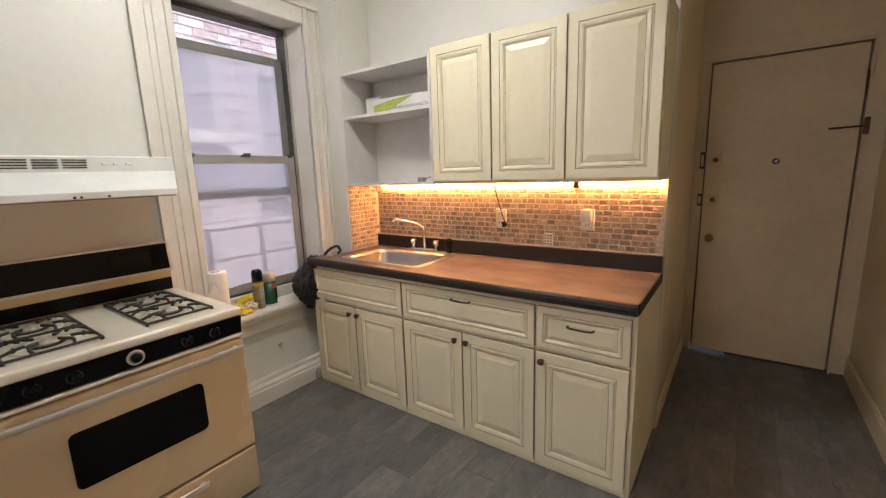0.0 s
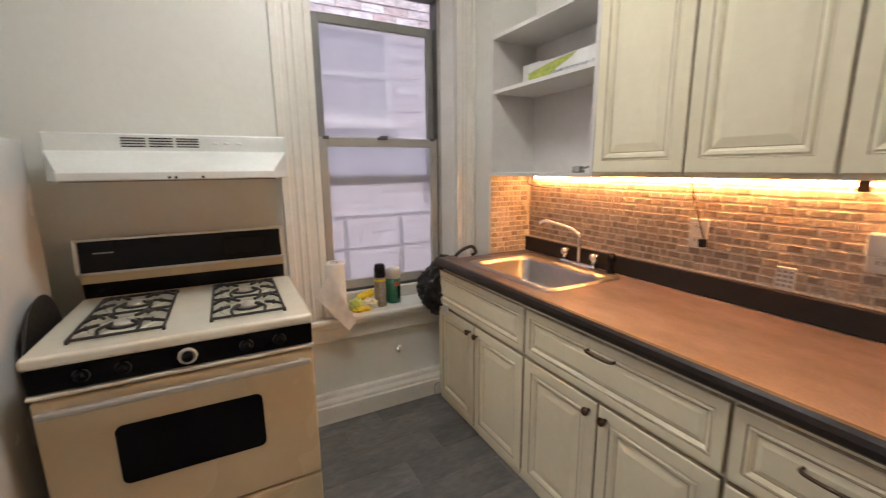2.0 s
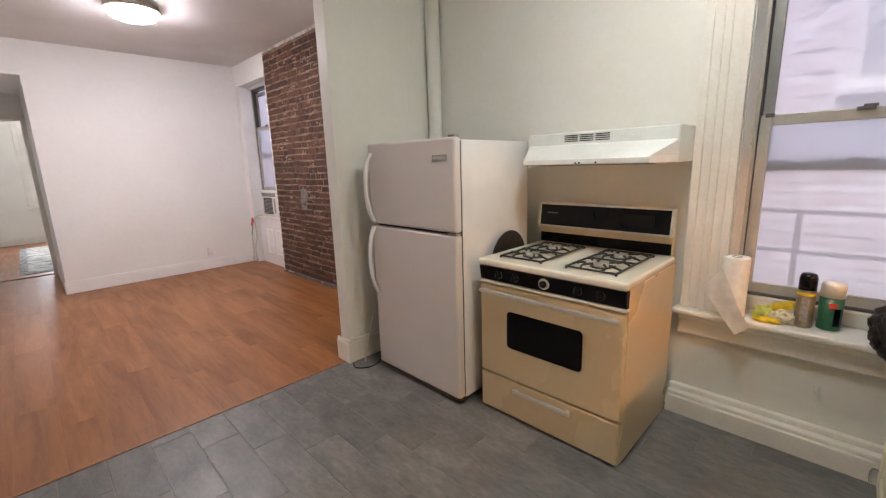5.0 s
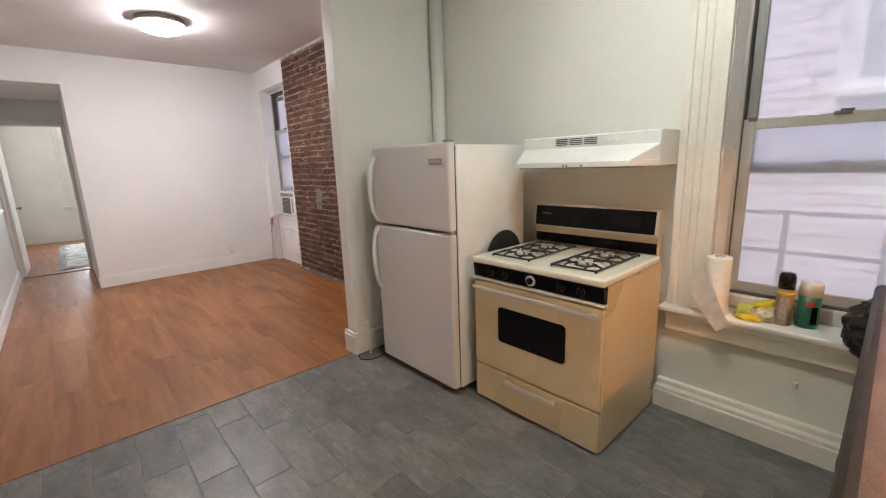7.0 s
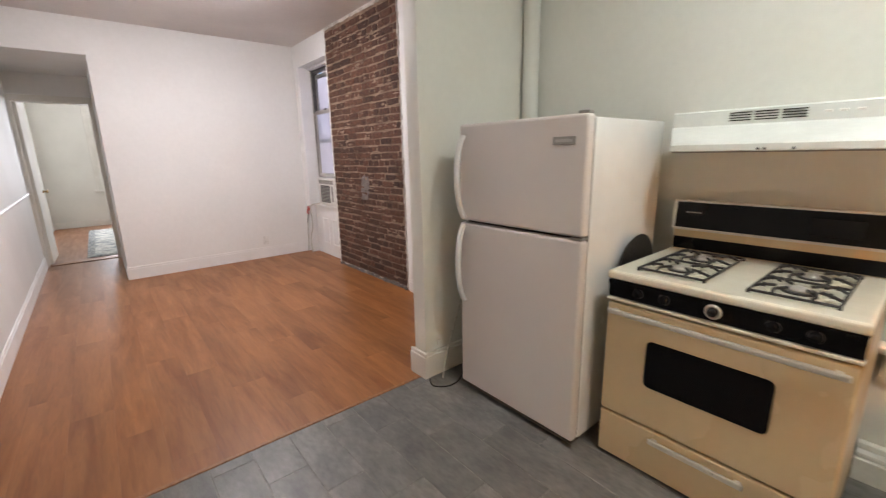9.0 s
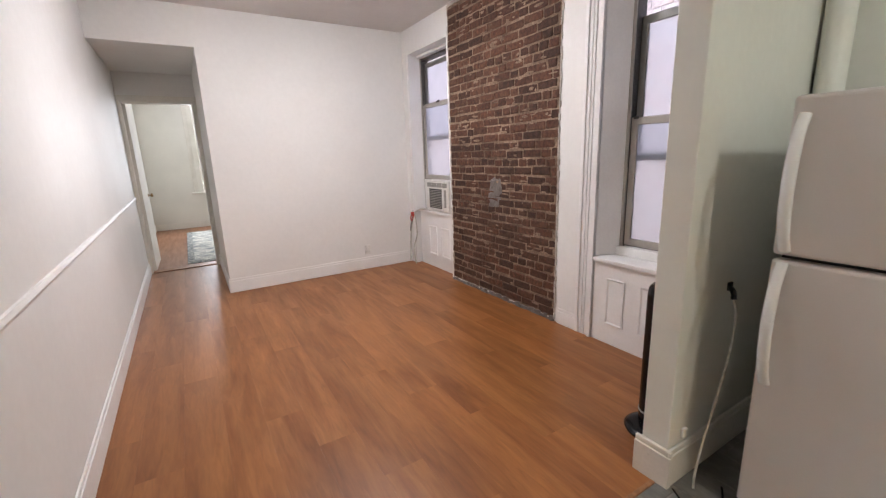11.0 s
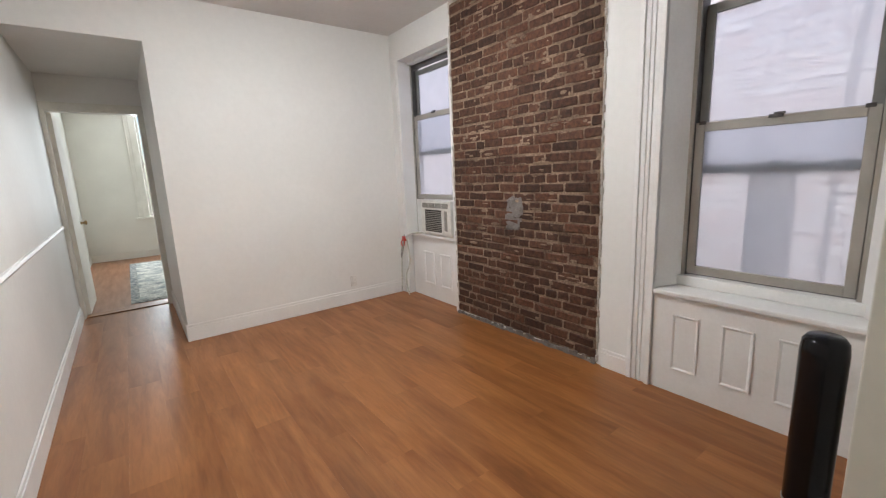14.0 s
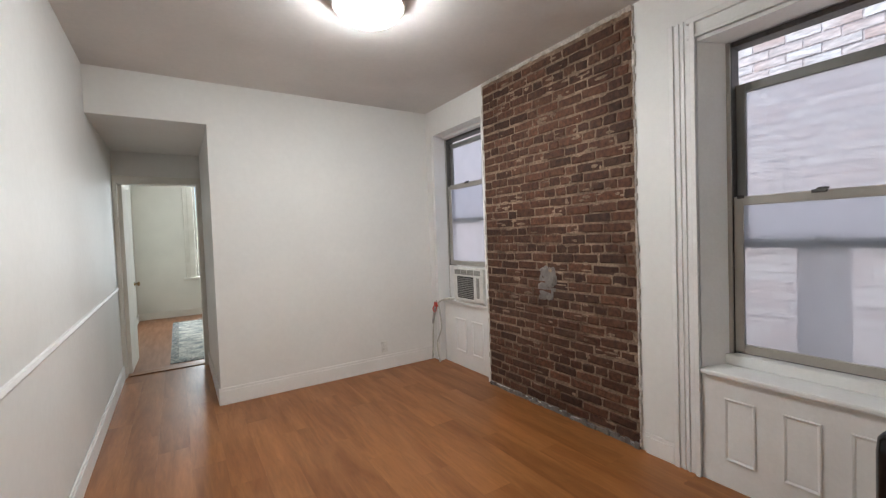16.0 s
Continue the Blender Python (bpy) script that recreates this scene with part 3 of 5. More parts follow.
# ---- outside the windows ----
structure("backdrop_shaft_wall", B(-4.10, -7.5, -3.0, -3.92, 5.0, 3.5), M_OUTM, "pale painted brick wall across the light shaft", "outside wall")
structure("backdrop_shaft_end", B(-3.92, 4.9, -3.0, -2.6, 5.0, 2.9), M_OUTM, "brick end wall of the light shaft", "outside wall")
structure("backdrop_shaft_end_far", B(-3.92, -7.5, -3.0, -2.6, -7.4, 2.9), M_OUTM, "brick end wall of the light shaft", "outside wall")
structure("backdrop_shaft_floor", B(-3.92, -7.4, -3.0, -2.6, 4.9, -2.9), M_CEMENT, "grey concrete floor of the light shaft", "outside ground")
grid = thing("window_guard", "thin grey metal guard rail outside the kitchen window", "guard rail", (-2.72, 1.68, 0.60))
for z in (1.085, 0.875):
    part("rail", rod(bmesh.new(), (-2.72, 1.15, z), (-2.72, 2.25, z), 0.011, 8), M_GREYP, grid)
for y in (1.485, 1.865):
    part("post", B(-2.735, y - 0.013, 0.60, -2.705, y + 0.013, 1.10, r=0.003), M_GREYP, grid)
part("sill_plate", B(-2.74, 1.15, 0.56, -2.58, 2.25, 0.60, r=0.004), M_CEMENT, grid)
def far_window(y0, y1, z0, z1):
    """A window in the wall across the shaft: frame, dark pane, meeting rail, sill."""
    o = thing("opposite_window", "grey-paned white window in the wall across the shaft", "window", (-3.91, (y0 + y1) / 2, z0), "windows across the shaft")
    part("frame", stepped(bmesh.new(), (-3.918, y0, z0), (0, 1, 0), (0, 0, 1), (1, 0, 0), y1 - y0, z1 - z0, [(0, 0), (0, 0.05), (0.06, 0.05), (0.065, 0.01)]), M_PLASTIC, o)
    part("pane", B(-3.906, y0 + 0.066, z0 + 0.066, -3.898, y1 - 0.066, z1 - 0.066), M_FARPANE, o)
    part("rail", B(-3.897, y0 + 0.066, (z0 + z1) / 2 - 0.02, -3.885, y1 - 0.066, (z0 + z1) / 2 + 0.02), M_PLASTIC, o)
    part("sill", B(-3.918, y0 - 0.05, z0 - 0.06, -3.82, y1 + 0.05, z0, r=0.01), M_PLASTIC, o)


far_window(1.55, 2.28, 1.80, 2.62)
far_window(2.62, 3.25, 1.30, 2.50)
ring = thing("door_stop", "small bent wire door stop by the cabinet foot", "door stop", (-2.21, 1.868, 0))
part("wire", tube(bmesh.new(), [(-2.205, 1.885, 0.085), (-2.215, 1.868, 0.08), (-2.225, 1.862, 0.045), (-2.218, 1.866, 0.012), (-2.205, 1.885, 0.008)], 0.004, 6), M_CHROME, ring)
duct = thing("outside_duct", "grey sheet metal duct in the light shaft", "duct", (-2.86, -1.51, -2.9))
part("casing", B(-2.92, -1.612, -2.9, -2.80, -1.408, 1.285, r=0.004), M_DUCT, duct)
for y in (-1.615, -1.411):
    part("seam", B(-2.802, y, -2.9, -2.795, y + 0.006, 1.285), M_GREYP, duct, "dark folded seam")
part("cap", B(-2.93, -1.62, 1.285, -2.79, -1.40, 1.30, r=0.004), M_GREYP, duct)
single("outside_cable", tube(bmesh.new(), [(-3.88, -1.25, 3.45), (-3.87, -1.32, 2.8), (-3.87, -1.42, 1.6), (-3.86, -1.5, -2.8)], 0.012, 6), M_GREYP, "grey cable hanging down the outside wall", "cable")


# ---- kitchen base cabinets ----
DOOR = [(0, 0), (0, 0.017), (0.004, 0.020), (0.046, 0.020), (0.049, 0.017), (0.053, 0.017), (0.058, 0.0215), (0.068, 0.019), (0.076, 0.011), (0.079, 0.011), (0.108, 0.0185)]
FRONT = [(0, 0), (0, 0.017), (0.004, 0.020), (0.030, 0.020), (0.033, 0.017), (0.036, 0.017), (0.040, 0.0212), (0.050, 0.012), (0.0525, 0.012), (0.068, 0.018)]


def front(name, parent, x0, x1, z0, z1, y, profile):
    marks = (0, 3, 8) if profile is DOOR else (0, 3, 7)
    return part(name, stepped(bmesh.new(), (x0, y, z0), (1, 0, 0), (0, 0, 1), (0, -1, 0), x1 - x0, z1 - z0, profile, marks), [M_CREAM, M_GLAZE], parent)


def knob(parent, x, y, z):
    part("knob", lathe(bmesh.new(), [(0.006, 0), (0.006, -0.012), (0.014, -0.018), (0.016, -0.025), (0.011, -0.031), (0.002, -0.033)], (x, y, z), 16, "y"), M_BRONZE, parent, "dark bronze knob", True)


def pull(parent, x, y, z, half=0.05):
    bm = tube(bmesh.new(), [(x - half, y, z), (x - half * 0.9, y - 0.022, z), (x, y - 0.028, z), (x + half * 0.9, y - 0.022, z), (x + half, y, z)], 0.0048)
    part("handle", bm, M_BRONZE, parent, "dark bronze bar handle")


def base_unit(x0, x1, doors, label, drawer):
    u = thing("base_cabinet", label, "cabinet", ((x0 + x1) / 2, 2.2, 0), "kitchen base cabinets")
    bm = B(x0, 1.902, 0.05, x1, 2.49, 0.838 if drawer else 0.70)
    if not drawer:
        box(bm, x0, 1.902, 0.70, x1, 1.925, 0.838)
    part("body", bm, M_CREAM, u)
    part("plinth", B(x0, 1.892, 0, x1, 2.49, 0.05), M_CREAM, u)
    step = (x1 - x0) / doors
    for i in range(doors):
        d = front("door", u, x0 + i * step + 0.004, x0 + (i + 1) * step - 0.004, 0.028, 0.595, 1.902, DOOR)
        side = x0 + (i + 1) * step - 0.035 if (doors == 2 and i == 0) else x0 + i * step + 0.035
        knob(d, side, 1.882, 0.555)
    d = front("drawer", u, x0 + 0.004, x1 - 0.004, 0.612, 0.812, 1.902, FRONT)
    if drawer:
        pull(d, (x0 + x1) / 2, 1.884, 0.712 + (0.06 if doors == 2 else 0.03), 0.055)
    return u


u1 = base_unit(-2.195, -1.400, 2, "cream raised-panel sink cabinet with brown glaze, two doors", False)
base_unit(-1.396, -0.594, 2, "cream raised-panel base cabinet with one drawer, two doors", True)
base_unit(-0.590, -0.182, 1, "cream raised-panel narrow base cabinet, one drawer, one door", True)
part("child_latch", B(-2.13, 1.875, 0.575, -2.075, 1.886, 0.625, r=0.004), M_PLASTIC, u1, "white plastic child latch")
structure("cabinet_end_panel", B(-0.180, 1.895, 0, -0.166, 2.498, 0.838), M_CREAM, "cream painted end panel of the cabinet run", "panel")

# worktop with a dark rolled edge, cut out for the sink
wt = thing("worktop", "brown speckled laminate worktop with black rounded edge", "worktop", (-1.2, 2.17, 0.84))
SX0, SX1, SY0, SY1 = -1.975, -1.375, 1.985, 2.385
bm = B(-2.19, 1.885, 0.842, -0.170, SY0, 0.882)
box(bm, -2.125, SY1, 0.842, -0.170, 2.458, 0.882)
box(bm, -2.125, SY0, 0.842, SX0, SY1, 0.882)
box(bm, SX1, SY0, 0.842, -0.170, SY1, 0.882)
part("top", bm, M_COUNTER, wt)
bm = extrude_x(bmesh.new(), [(1.885, 0.838), (1.866, 0.838), (1.857, 0.846), (1.855, 0.862), (1.859, 0.876), (1.870, 0.8845), (1.885, 0.885)], -2.192, -0.166)
for v in bm.verts:
    v.co.x, v.co.y = v.co.y, v.co.x
part("front_edge", bm, M_EDGE, wt, "black rolled front edge")
part("end_edge", B(-0.170, 1.885, 0.838, -0.160, 2.458, 0.885, r=0.003), M_EDGE, wt, "black end edge")
part("upstand", B(-2.125, 2.460, 0.8825, -0.168, 2.486, 0.968, r=0.004), M_EDGE, wt, "black laminate upstand")
part("upstand_ledge", B(-2.125, 2.4865, 0.93, -0.168, 2.499, 0.972, r=0.003), M_STGROUT, wt, "pale caulked ledge")

sk = thing("kitchen_sink", "stainless steel single-bowl drop-in sink", "sink", ((SX0 + SX1) / 2, 2.18, 0.72))
t = bmesh.new()
prof = [(-0.03, 0.883), (-0.028, 0.889), (-0.004, 0.889), (0.012, 0.884), (0.022, 0.862), (0.03, 0.76), (0.05, 0.735), (0.09, 0.728)]
rings = []
for inset, z in prof:
    x0, x1, y0, y1 = SX0 + inset, SX1 - inset, SY0 + inset, SY1 - inset - (0.03 if inset > 0 else 0)
    r = 0.05
    ring = []
    for cx, cy, a0 in ((x1 - r, y1 - r, 0), (x0 + r, y1 - r, 90), (x0 + r, y0 + r, 180), (x1 - r, y0 + r, 270)):
        for k in range(5):
            a = radians(a0 + k * 22.5)
            ring.append(t.verts.new((cx + r * math.cos(a), cy + r * math.sin(a), z)))
    rings.append(ring)
for a, b in zip(rings, rings[1:]):
    for j in range(20):
        t.faces.new((a[j], a[(j + 1) % 20], b[(j + 1) % 20], b[j])).smooth = True
t.faces.new(rings[-1])
part("bowl", t, M_STEEL, sk)
part("drain", lathe(bmesh.new(), [(0.045, 0.729), (0.045, 0.733), (0.03, 0.733), (0.028, 0.730), (0.001, 0.730)], ((SX0 + SX1) / 2, 2.17, 0), 20), M_CHROME, sk)
fx, fy = -1.64, 2.425
fc = thing("kitchen_faucet", "chrome two-handle kitchen faucet with gooseneck spout", "faucet", (fx, fy, 0.883))
part("base", B(fx - 0.12, fy - 0.022, 0.8835, fx + 0.12, fy + 0.022, 0.905, r=0.01), M_CHROME, fc)
part("spout", tube(bmesh.new(), [(fx, fy, 0.90), (fx, fy, 1.0), (fx - 0.005, fy - 0.005, 1.045), (fx - 0.04, fy - 0.02, 1.072), (fx - 0.11, fy - 0.05, 1.090), (fx - 0.18, fy - 0.08, 1.102), (fx - 0.205, fy - 0.09, 1.088)], 0.0105, 10), M_CHROME, fc)
for s in (-1, 1):
    h = part("handle", lathe(bmesh.new(), [(0.012, 0), (0.012, 0.02), (0.022, 0.028), (0.024, 0.05), (0.016, 0.058), (0.002, 0.06)], (fx + s * 0.10, fy, 0.905), 12), M_CHROME, fc)
spr = thing("sink_sprayer", "black plastic pull-out sink sprayer", "sprayer", (-1.43, 2.42, 0.884))
part("head", lathe(bmesh.new(), [(0.02, 0), (0.02, 0.012), (0.011, 0.02), (0.011, 0.05), (0.019, 0.065), (0.021, 0.09), (0.012, 0.10), (0.001, 0.10)], (-1.43, 2.42, 0.884), 14), M_DKPLASTIC, spr)

# ---- upper cabinets ----
sh = thing("open_shelf_unit", "white open wall shelf unit with one middle shelf", "shelf", (-1.75, 2.35, 1.345), "wall cabinets")
part("side", B(-2.130, 2.19, 1.345, -2.112, 2.498, 2.085), M_SHELF, sh)
part("side", B(-1.390, 2.196, 1.345, -1.372, 2.498, 2.085), M_SHELF, sh)
part("bottom", B(-2.112, 2.19, 1.345, -1.390, 2.498, 1.363), M_SHELF, sh)
part("top", B(-2.112, 2.19, 2.067, -1.390, 2.498, 2.085), M_SHELF, sh)
part("shelf", B(-2.112, 2.20, 1.79, -1.390, 2.49, 1.808), M_SHELF, sh)
part("back", B(-2.112, 2.490, 1.363, -1.390, 2.497, 2.067), M_SHELF, sh)
for x0, x1 in ((-1.370, -0.980), (-0.978, -0.578), (-0.576, -0.168)):
    u = thing("wall_cabinet", "cream raised-panel wall cabinet with brown glazed grooves", "cabinet", ((x0 + x1) / 2, 2.35, 1.35), "wall cabinets")
    part("body", B(x0, 2.212, 1.35, x1, 2.498, 2.11), M_CREAM, u)
    front("door", u, x0 + 0.003, x1 - 0.003, 1.365, 2.108, 2.211, DOOR)

led = thing("led_strip", "warm lit LED strip glued under the wall cabinets", "strip light", (-1.1, 2.45, 1.34))
for i in range(7):
    xa = -2.06 + i * 0.27
    part("strip", B(xa, 2.462, 1.326, xa + 0.255, 2.482, 1.338, r=0.003), M_LED, led)
part("clip", B(-0.62, 2.455, 1.31, -0.59, 2.485, 1.345, r=0.003), M_BRONZE, led, "brown clip")
single("led_wire", tube(bmesh.new(), [(-1.10, 2.44, 1.345), (-1.085, 2.455, 1.25), (-1.06, 2.47, 1.15), (-1.04, 2.475, 1.09)], 0.0035, 6), M_DKPLASTIC, "thin black wire running to the socket", "wire")
single("led_lead", tube(bmesh.new(), [(-2.09, 2.44, 1.335), (-2.09, 2.45, 1.29), (-2.0, 2.48, 1.275), (-1.85, 2.484, 1.275)], 0.003, 6), M_BRONZE, "thin brown wire looped below the shelf", "wire")


def socket(x, z, adapter):
    s = thing("wall_socket", "white plastic double wall socket on the stone splashback", "socket", (x, 2.49, z), "splashback sockets")
    part("plate", B(x - 0.036, 2.478, z - 0.058, x + 0.036, 2.492, z + 0.058, r=0.004), M_PLASTIC, s)
    for dz in (-0.027, 0.027):
        p = part("outlet", B(x - 0.018, 2.4755, z + dz - 0.016, x + 0.018, 2.479, z + dz + 0.016, r=0.002), M_PLASTIC, s)
        for dx in (-0.007, 0.007):
            part("slot", B(x + dx - 0.0015, 2.4748, z + dz - 0.006, x + dx + 0.0015, 2.4760, z + dz + 0.006), M_GASKET, p)
    if adapter:
        a = thing("plug_adapter", "white plastic plug-in night light adapter", "adapter", (x, 2.46, z))
        part("body", B(x - 0.028, 2.435, z - 0.005, x + 0.028, 2.4745, z + 0.062, r=0.006), M_PLASTIC, a)


socket(-1.075, 1.125, False)
socket(-0.545, 1.135, True)
single("wire_plug", B(-1.055, 2.45, 1.075, -1.03, 2.4745, 1.108, r=0.005), M_DKPLASTIC, "black plug in the wall socket", "plug")
rc = thing("remote_control", "small white remote control leaning on the splashback", "remote", (-0.76, 2.47, 0.97))
bm = B(-0.79, 2.468, 0.974, -0.735, 2.478, 1.052, r=0.003)
part("body", bm, M_PLASTIC, rc)
for i in range(4):
    for j in range(3):
        part("button", B(-0.785 + j * 0.017, 2.4655, 0.985 + i * 0.016, -0.774 + j * 0.017, 2.4685, 0.994 + i * 0.016), M_GREYP, rc)

# things on the open shelf
bx = thing("wipes_box", "small white cardboard box on the shelf", "box", (-1.98, 2.40, 1.808))
part("carton", B(-2.06, 2.36, 1.808, -1.93, 2.47, 1.94, r=0.003), M_CARD, bx)
tb = thing("tile_cutter_box", "long white and lime printed carton lying on the shelf", "carton", (-1.65, 2.36, 1.808))
bm = bmesh.new()
box(bm, -1.90, 2.27, 1.810, -1.395, 2.45, 1.90, r=0.003)
part("carton", bm, M_CARD, tb)
bm = bmesh.new()
shape = ((-1.899, 1.812), (-1.775, 1.812), (-1.70, 1.848), (-1.60, 1.878), (-1.56, 1.898), (-1.72, 1.886), (-1.899, 1.862))
near = [bm.verts.new((x, 2.2685, z)) for x, z in shape]
deep = [bm.verts.new((x, 2.2698, z)) for x, z in shape]
for i in range(7):
    bm.faces.new((near[i], near[(i + 1) % 7], deep[(i + 1) % 7], deep[i]))
bm.faces.new(near)
bm.faces.new(deep)
part("lime_band", bm, M_LIME, tb, "lime green printed swoosh")
lettering = bpy.data.curves.new("lettering", "FONT")
lettering.body, lettering.size, lettering.extrude = "CERAMIC FLOOR WALL TILE", 0.024, 0.0006
tob = new("lettering", lettering)
tob.data.materials.append(M_INK)
tob.parent = tb
tob.matrix_basis = pose(-1.735 + 1.65, 2.2680 - 2.36, 1.825 - 1.808, 90, 0, 0)
plg = thing("loose_plug", "grey power plug with a short cord on the shelf", "plug", (-1.50, 2.25, 1.363))
bm = B(-1.53, 2.235, 1.3635, -1.48, 2.27, 1.392, r=0.006)
tube(bm, [(-1.48, 2.25, 1.378), (-1.45, 2.255, 1.39), (-1.41, 2.27, 1.395), (-1.395, 2.30, 1.39)], 0.005)
part("body", bm, M_GREYP, plg)

# ---- stove ----
SY_A, SY_B, SF, SB = 0.268, 1.062, -1.585, -2.225
st = thing("gas_stove", "almond enamel gas range with black control panel and backguard", "stove", (-1.9, 0.665, 0))
part("body", B(SB, SY_A + 0.004, 0.012, SF - 0.03, SY_B - 0.004, 0.845, r=0.004), M_ALMOND, st)
bm = B(SB + 0.03, SY_A, 0.845, SF + 0.012, SY_B, 0.882, r=0.012, seg=3)
part("cooktop", bm, M_COOK, st, "ivory enamel cooktop")
bm = extrude_x(bmesh.new(), [(SF - 0.03, 0.765), (SF - 0.004, 0.768), (SF + 0.006, 0.842), (SF - 0.03, 0.842)], SY_A + 0.006, SY_B - 0.006)
cp = part("control_panel", bm, M_BLACK, st, "black glass control panel")
part("panel_trim", B(SF - 0.03, SY_A + 0.002, 0.752, SF + 0.004, SY_B - 0.002, 0.764, r=0.003), M_COOK, st)
for y in (0.40, 0.50, 0.84, 0.945):
    bm = lathe(bmesh.new(), [(0.019, 0), (0.019, 0.010), (0.015, 0.018), (0.014, 0.022), (0.001, 0.022)], (SF + 0.0005, y, 0.805), 20, "x")
    k = part("knob", bm, M_DKPLASTIC, cp)
    part("rim", lathe(bmesh.new(), [(0.0195, 0.001), (0.0215, 0.001), (0.0215, 0.003), (0.0195, 0.003)], (SF + 0.0005, y, 0.805), 20, "x"), M_SASHD, k)
    part("grip", B(SF + 0.022, y - 0.003, 0.790, SF + 0.030, y + 0.003, 0.820, r=0.001), M_DKPLASTIC, k)
dial = part("oven_dial", lathe(bmesh.new(), [(0.028, 0), (0.028, 0.006), (0.024, 0.010), (0.020, 0.010), (0.018, 0.006), (0.001, 0.006)], (SF + 0.0005, 0.668, 0.806), 28, "x"), M_HANDLE, cp, "silver ringed oven dial")
part("dial_cap", lathe(bmesh.new(), [(0.0165, 0.005), (0.0165, 0.018), (0.013, 0.022), (0.001, 0.022)], (SF + 0.0005, 0.668, 0.806), 20, "x"), M_DKPLASTIC, dial)
od = part("oven_door", B(SF - 0.028, SY_A + 0.006, 0.234, SF, SY_B - 0.006, 0.742, r=0.008, seg=3), M_ALMOND, st)
bm = bmesh.new()
rim = [(0.662 + sy * 0.188 + 0.022 * math.cos(radians(a)), 0.5165 + sz * 0.0795 + 0.022 * math.sin(radians(a)))
       for sy, sz, a0 in ((1, 1, 0), (-1, 1, 90), (-1, -1, 180), (1, -1, 270)) for a in (a0, a0 + 22.5, a0 + 45, a0 + 67.5, a0 + 90)]
back = [bm.verts.new((SF - 0.002, y, z)) for y, z in rim]
face = [bm.verts.new((SF + 0.003, y, z)) for y, z in rim]
for i in range(len(rim)):
    bm.faces.new((back[i], back[(i + 1) % len(rim)], face[(i + 1) % len(rim)], face[i]))
bm.faces.new(back)
bm.faces.new(face)
part("window_glass", bm, M_BLACK, od, "black oven window with rounded corners")
bm = B(SF + 0.016, SY_A + 0.02, 0.700, SF + 0.034, SY_B - 0.02, 0.722, r=0.006)
for y in (SY_A + 0.04, SY_B - 0.06):
    box(bm, SF - 0.001, y, 0.702, SF + 0.02, y + 0.02, 0.720, r=0.003)
part("door_handle", bm, M_HANDLE, od, "worn silver door handle")
dr = part("drawer", B(SF - 0.028, SY_A + 0.006, 0.014, SF - 0.001, SY_B - 0.006, 0.225, r=0.008, seg=3), M_ALMOND, st)
bm = B(SF + 0.014, 0.50, 0.176, SF + 0.026, 0.835, 0.200, r=0.005)
box(bm, SF - 0.002, 0.51, 0.18, SF + 0.016, 0.53, 0.196)
box(bm, SF - 0.002, 0.805, 0.18, SF + 0.016, 0.825, 0.196)
part("drawer_handle", bm, M_HANDLE, dr, "silver drawer handle")
for x in (SF - 0.07, SB + 0.06):
    for y in (SY_A + 0.05, SY_B - 0.05):
        part("foot", rod(bmesh.new(), (x, y, 0), (x, y, 0.014), 0.018), M_DKPLASTIC, st)
bm = B(SB, SY_A + 0.008, 0.845, SB + 0.035, SY_B - 0.016, 1.125, r=0.004)
bg = part("backguard", bm, M_ALMOND, st)
part("lower_band", B(SB + 0.034, SY_A + 0.014, 0.886, SB + 0.042, SY_B - 0.022, 0.945), M_BLACK, bg, "black glass band")
bm = extrude_x(bmesh.new(), [(SB + 0.034, 0.995), (SB + 0.062, 0.995), (SB + 0.046, 1.118), (SB + 0.034, 1.118)], SY_A + 0.02, SY_B - 0.028)
up = part("upper_panel", bm, M_BLACK, bg, "black glass panel")
part("brand_mark", B(SB + 0.0535, 0.335, 1.068, SB + 0.0565, 0.40, 1.073), M_GREYP, up)
part("clock_display", sloped(bmesh.new(), (SB + 0.061, 0.80), (SB + 0.061, 0.96), 1.02, 1.09, (-0.01, 0)), M_DKPLASTIC, up)
part("panel_frame", B(SB + 0.03, SY_A + 0.006, 0.984, SB + 0.066, SY_B - 0.014, 0.995, r=0.002), M_HANDLE, bg, "silver trim")
part("panel_frame", B(SB + 0.03, SY_A + 0.006, 1.1185, SB + 0.050, SY_B - 0.014, 1.127, r=0.002), M_HANDLE, bg, "silver trim")
for y in (SY_A + 0.006, SY_B - 0.028):
    part("panel_frame", extrude_x(bmesh.new(), [(SB + 0.03, 0.995), (SB + 0.066, 0.995), (SB + 0.050, 1.1185), (SB + 0.03, 1.1185)], y, y + 0.0135), M_HANDLE, bg, "silver trim")


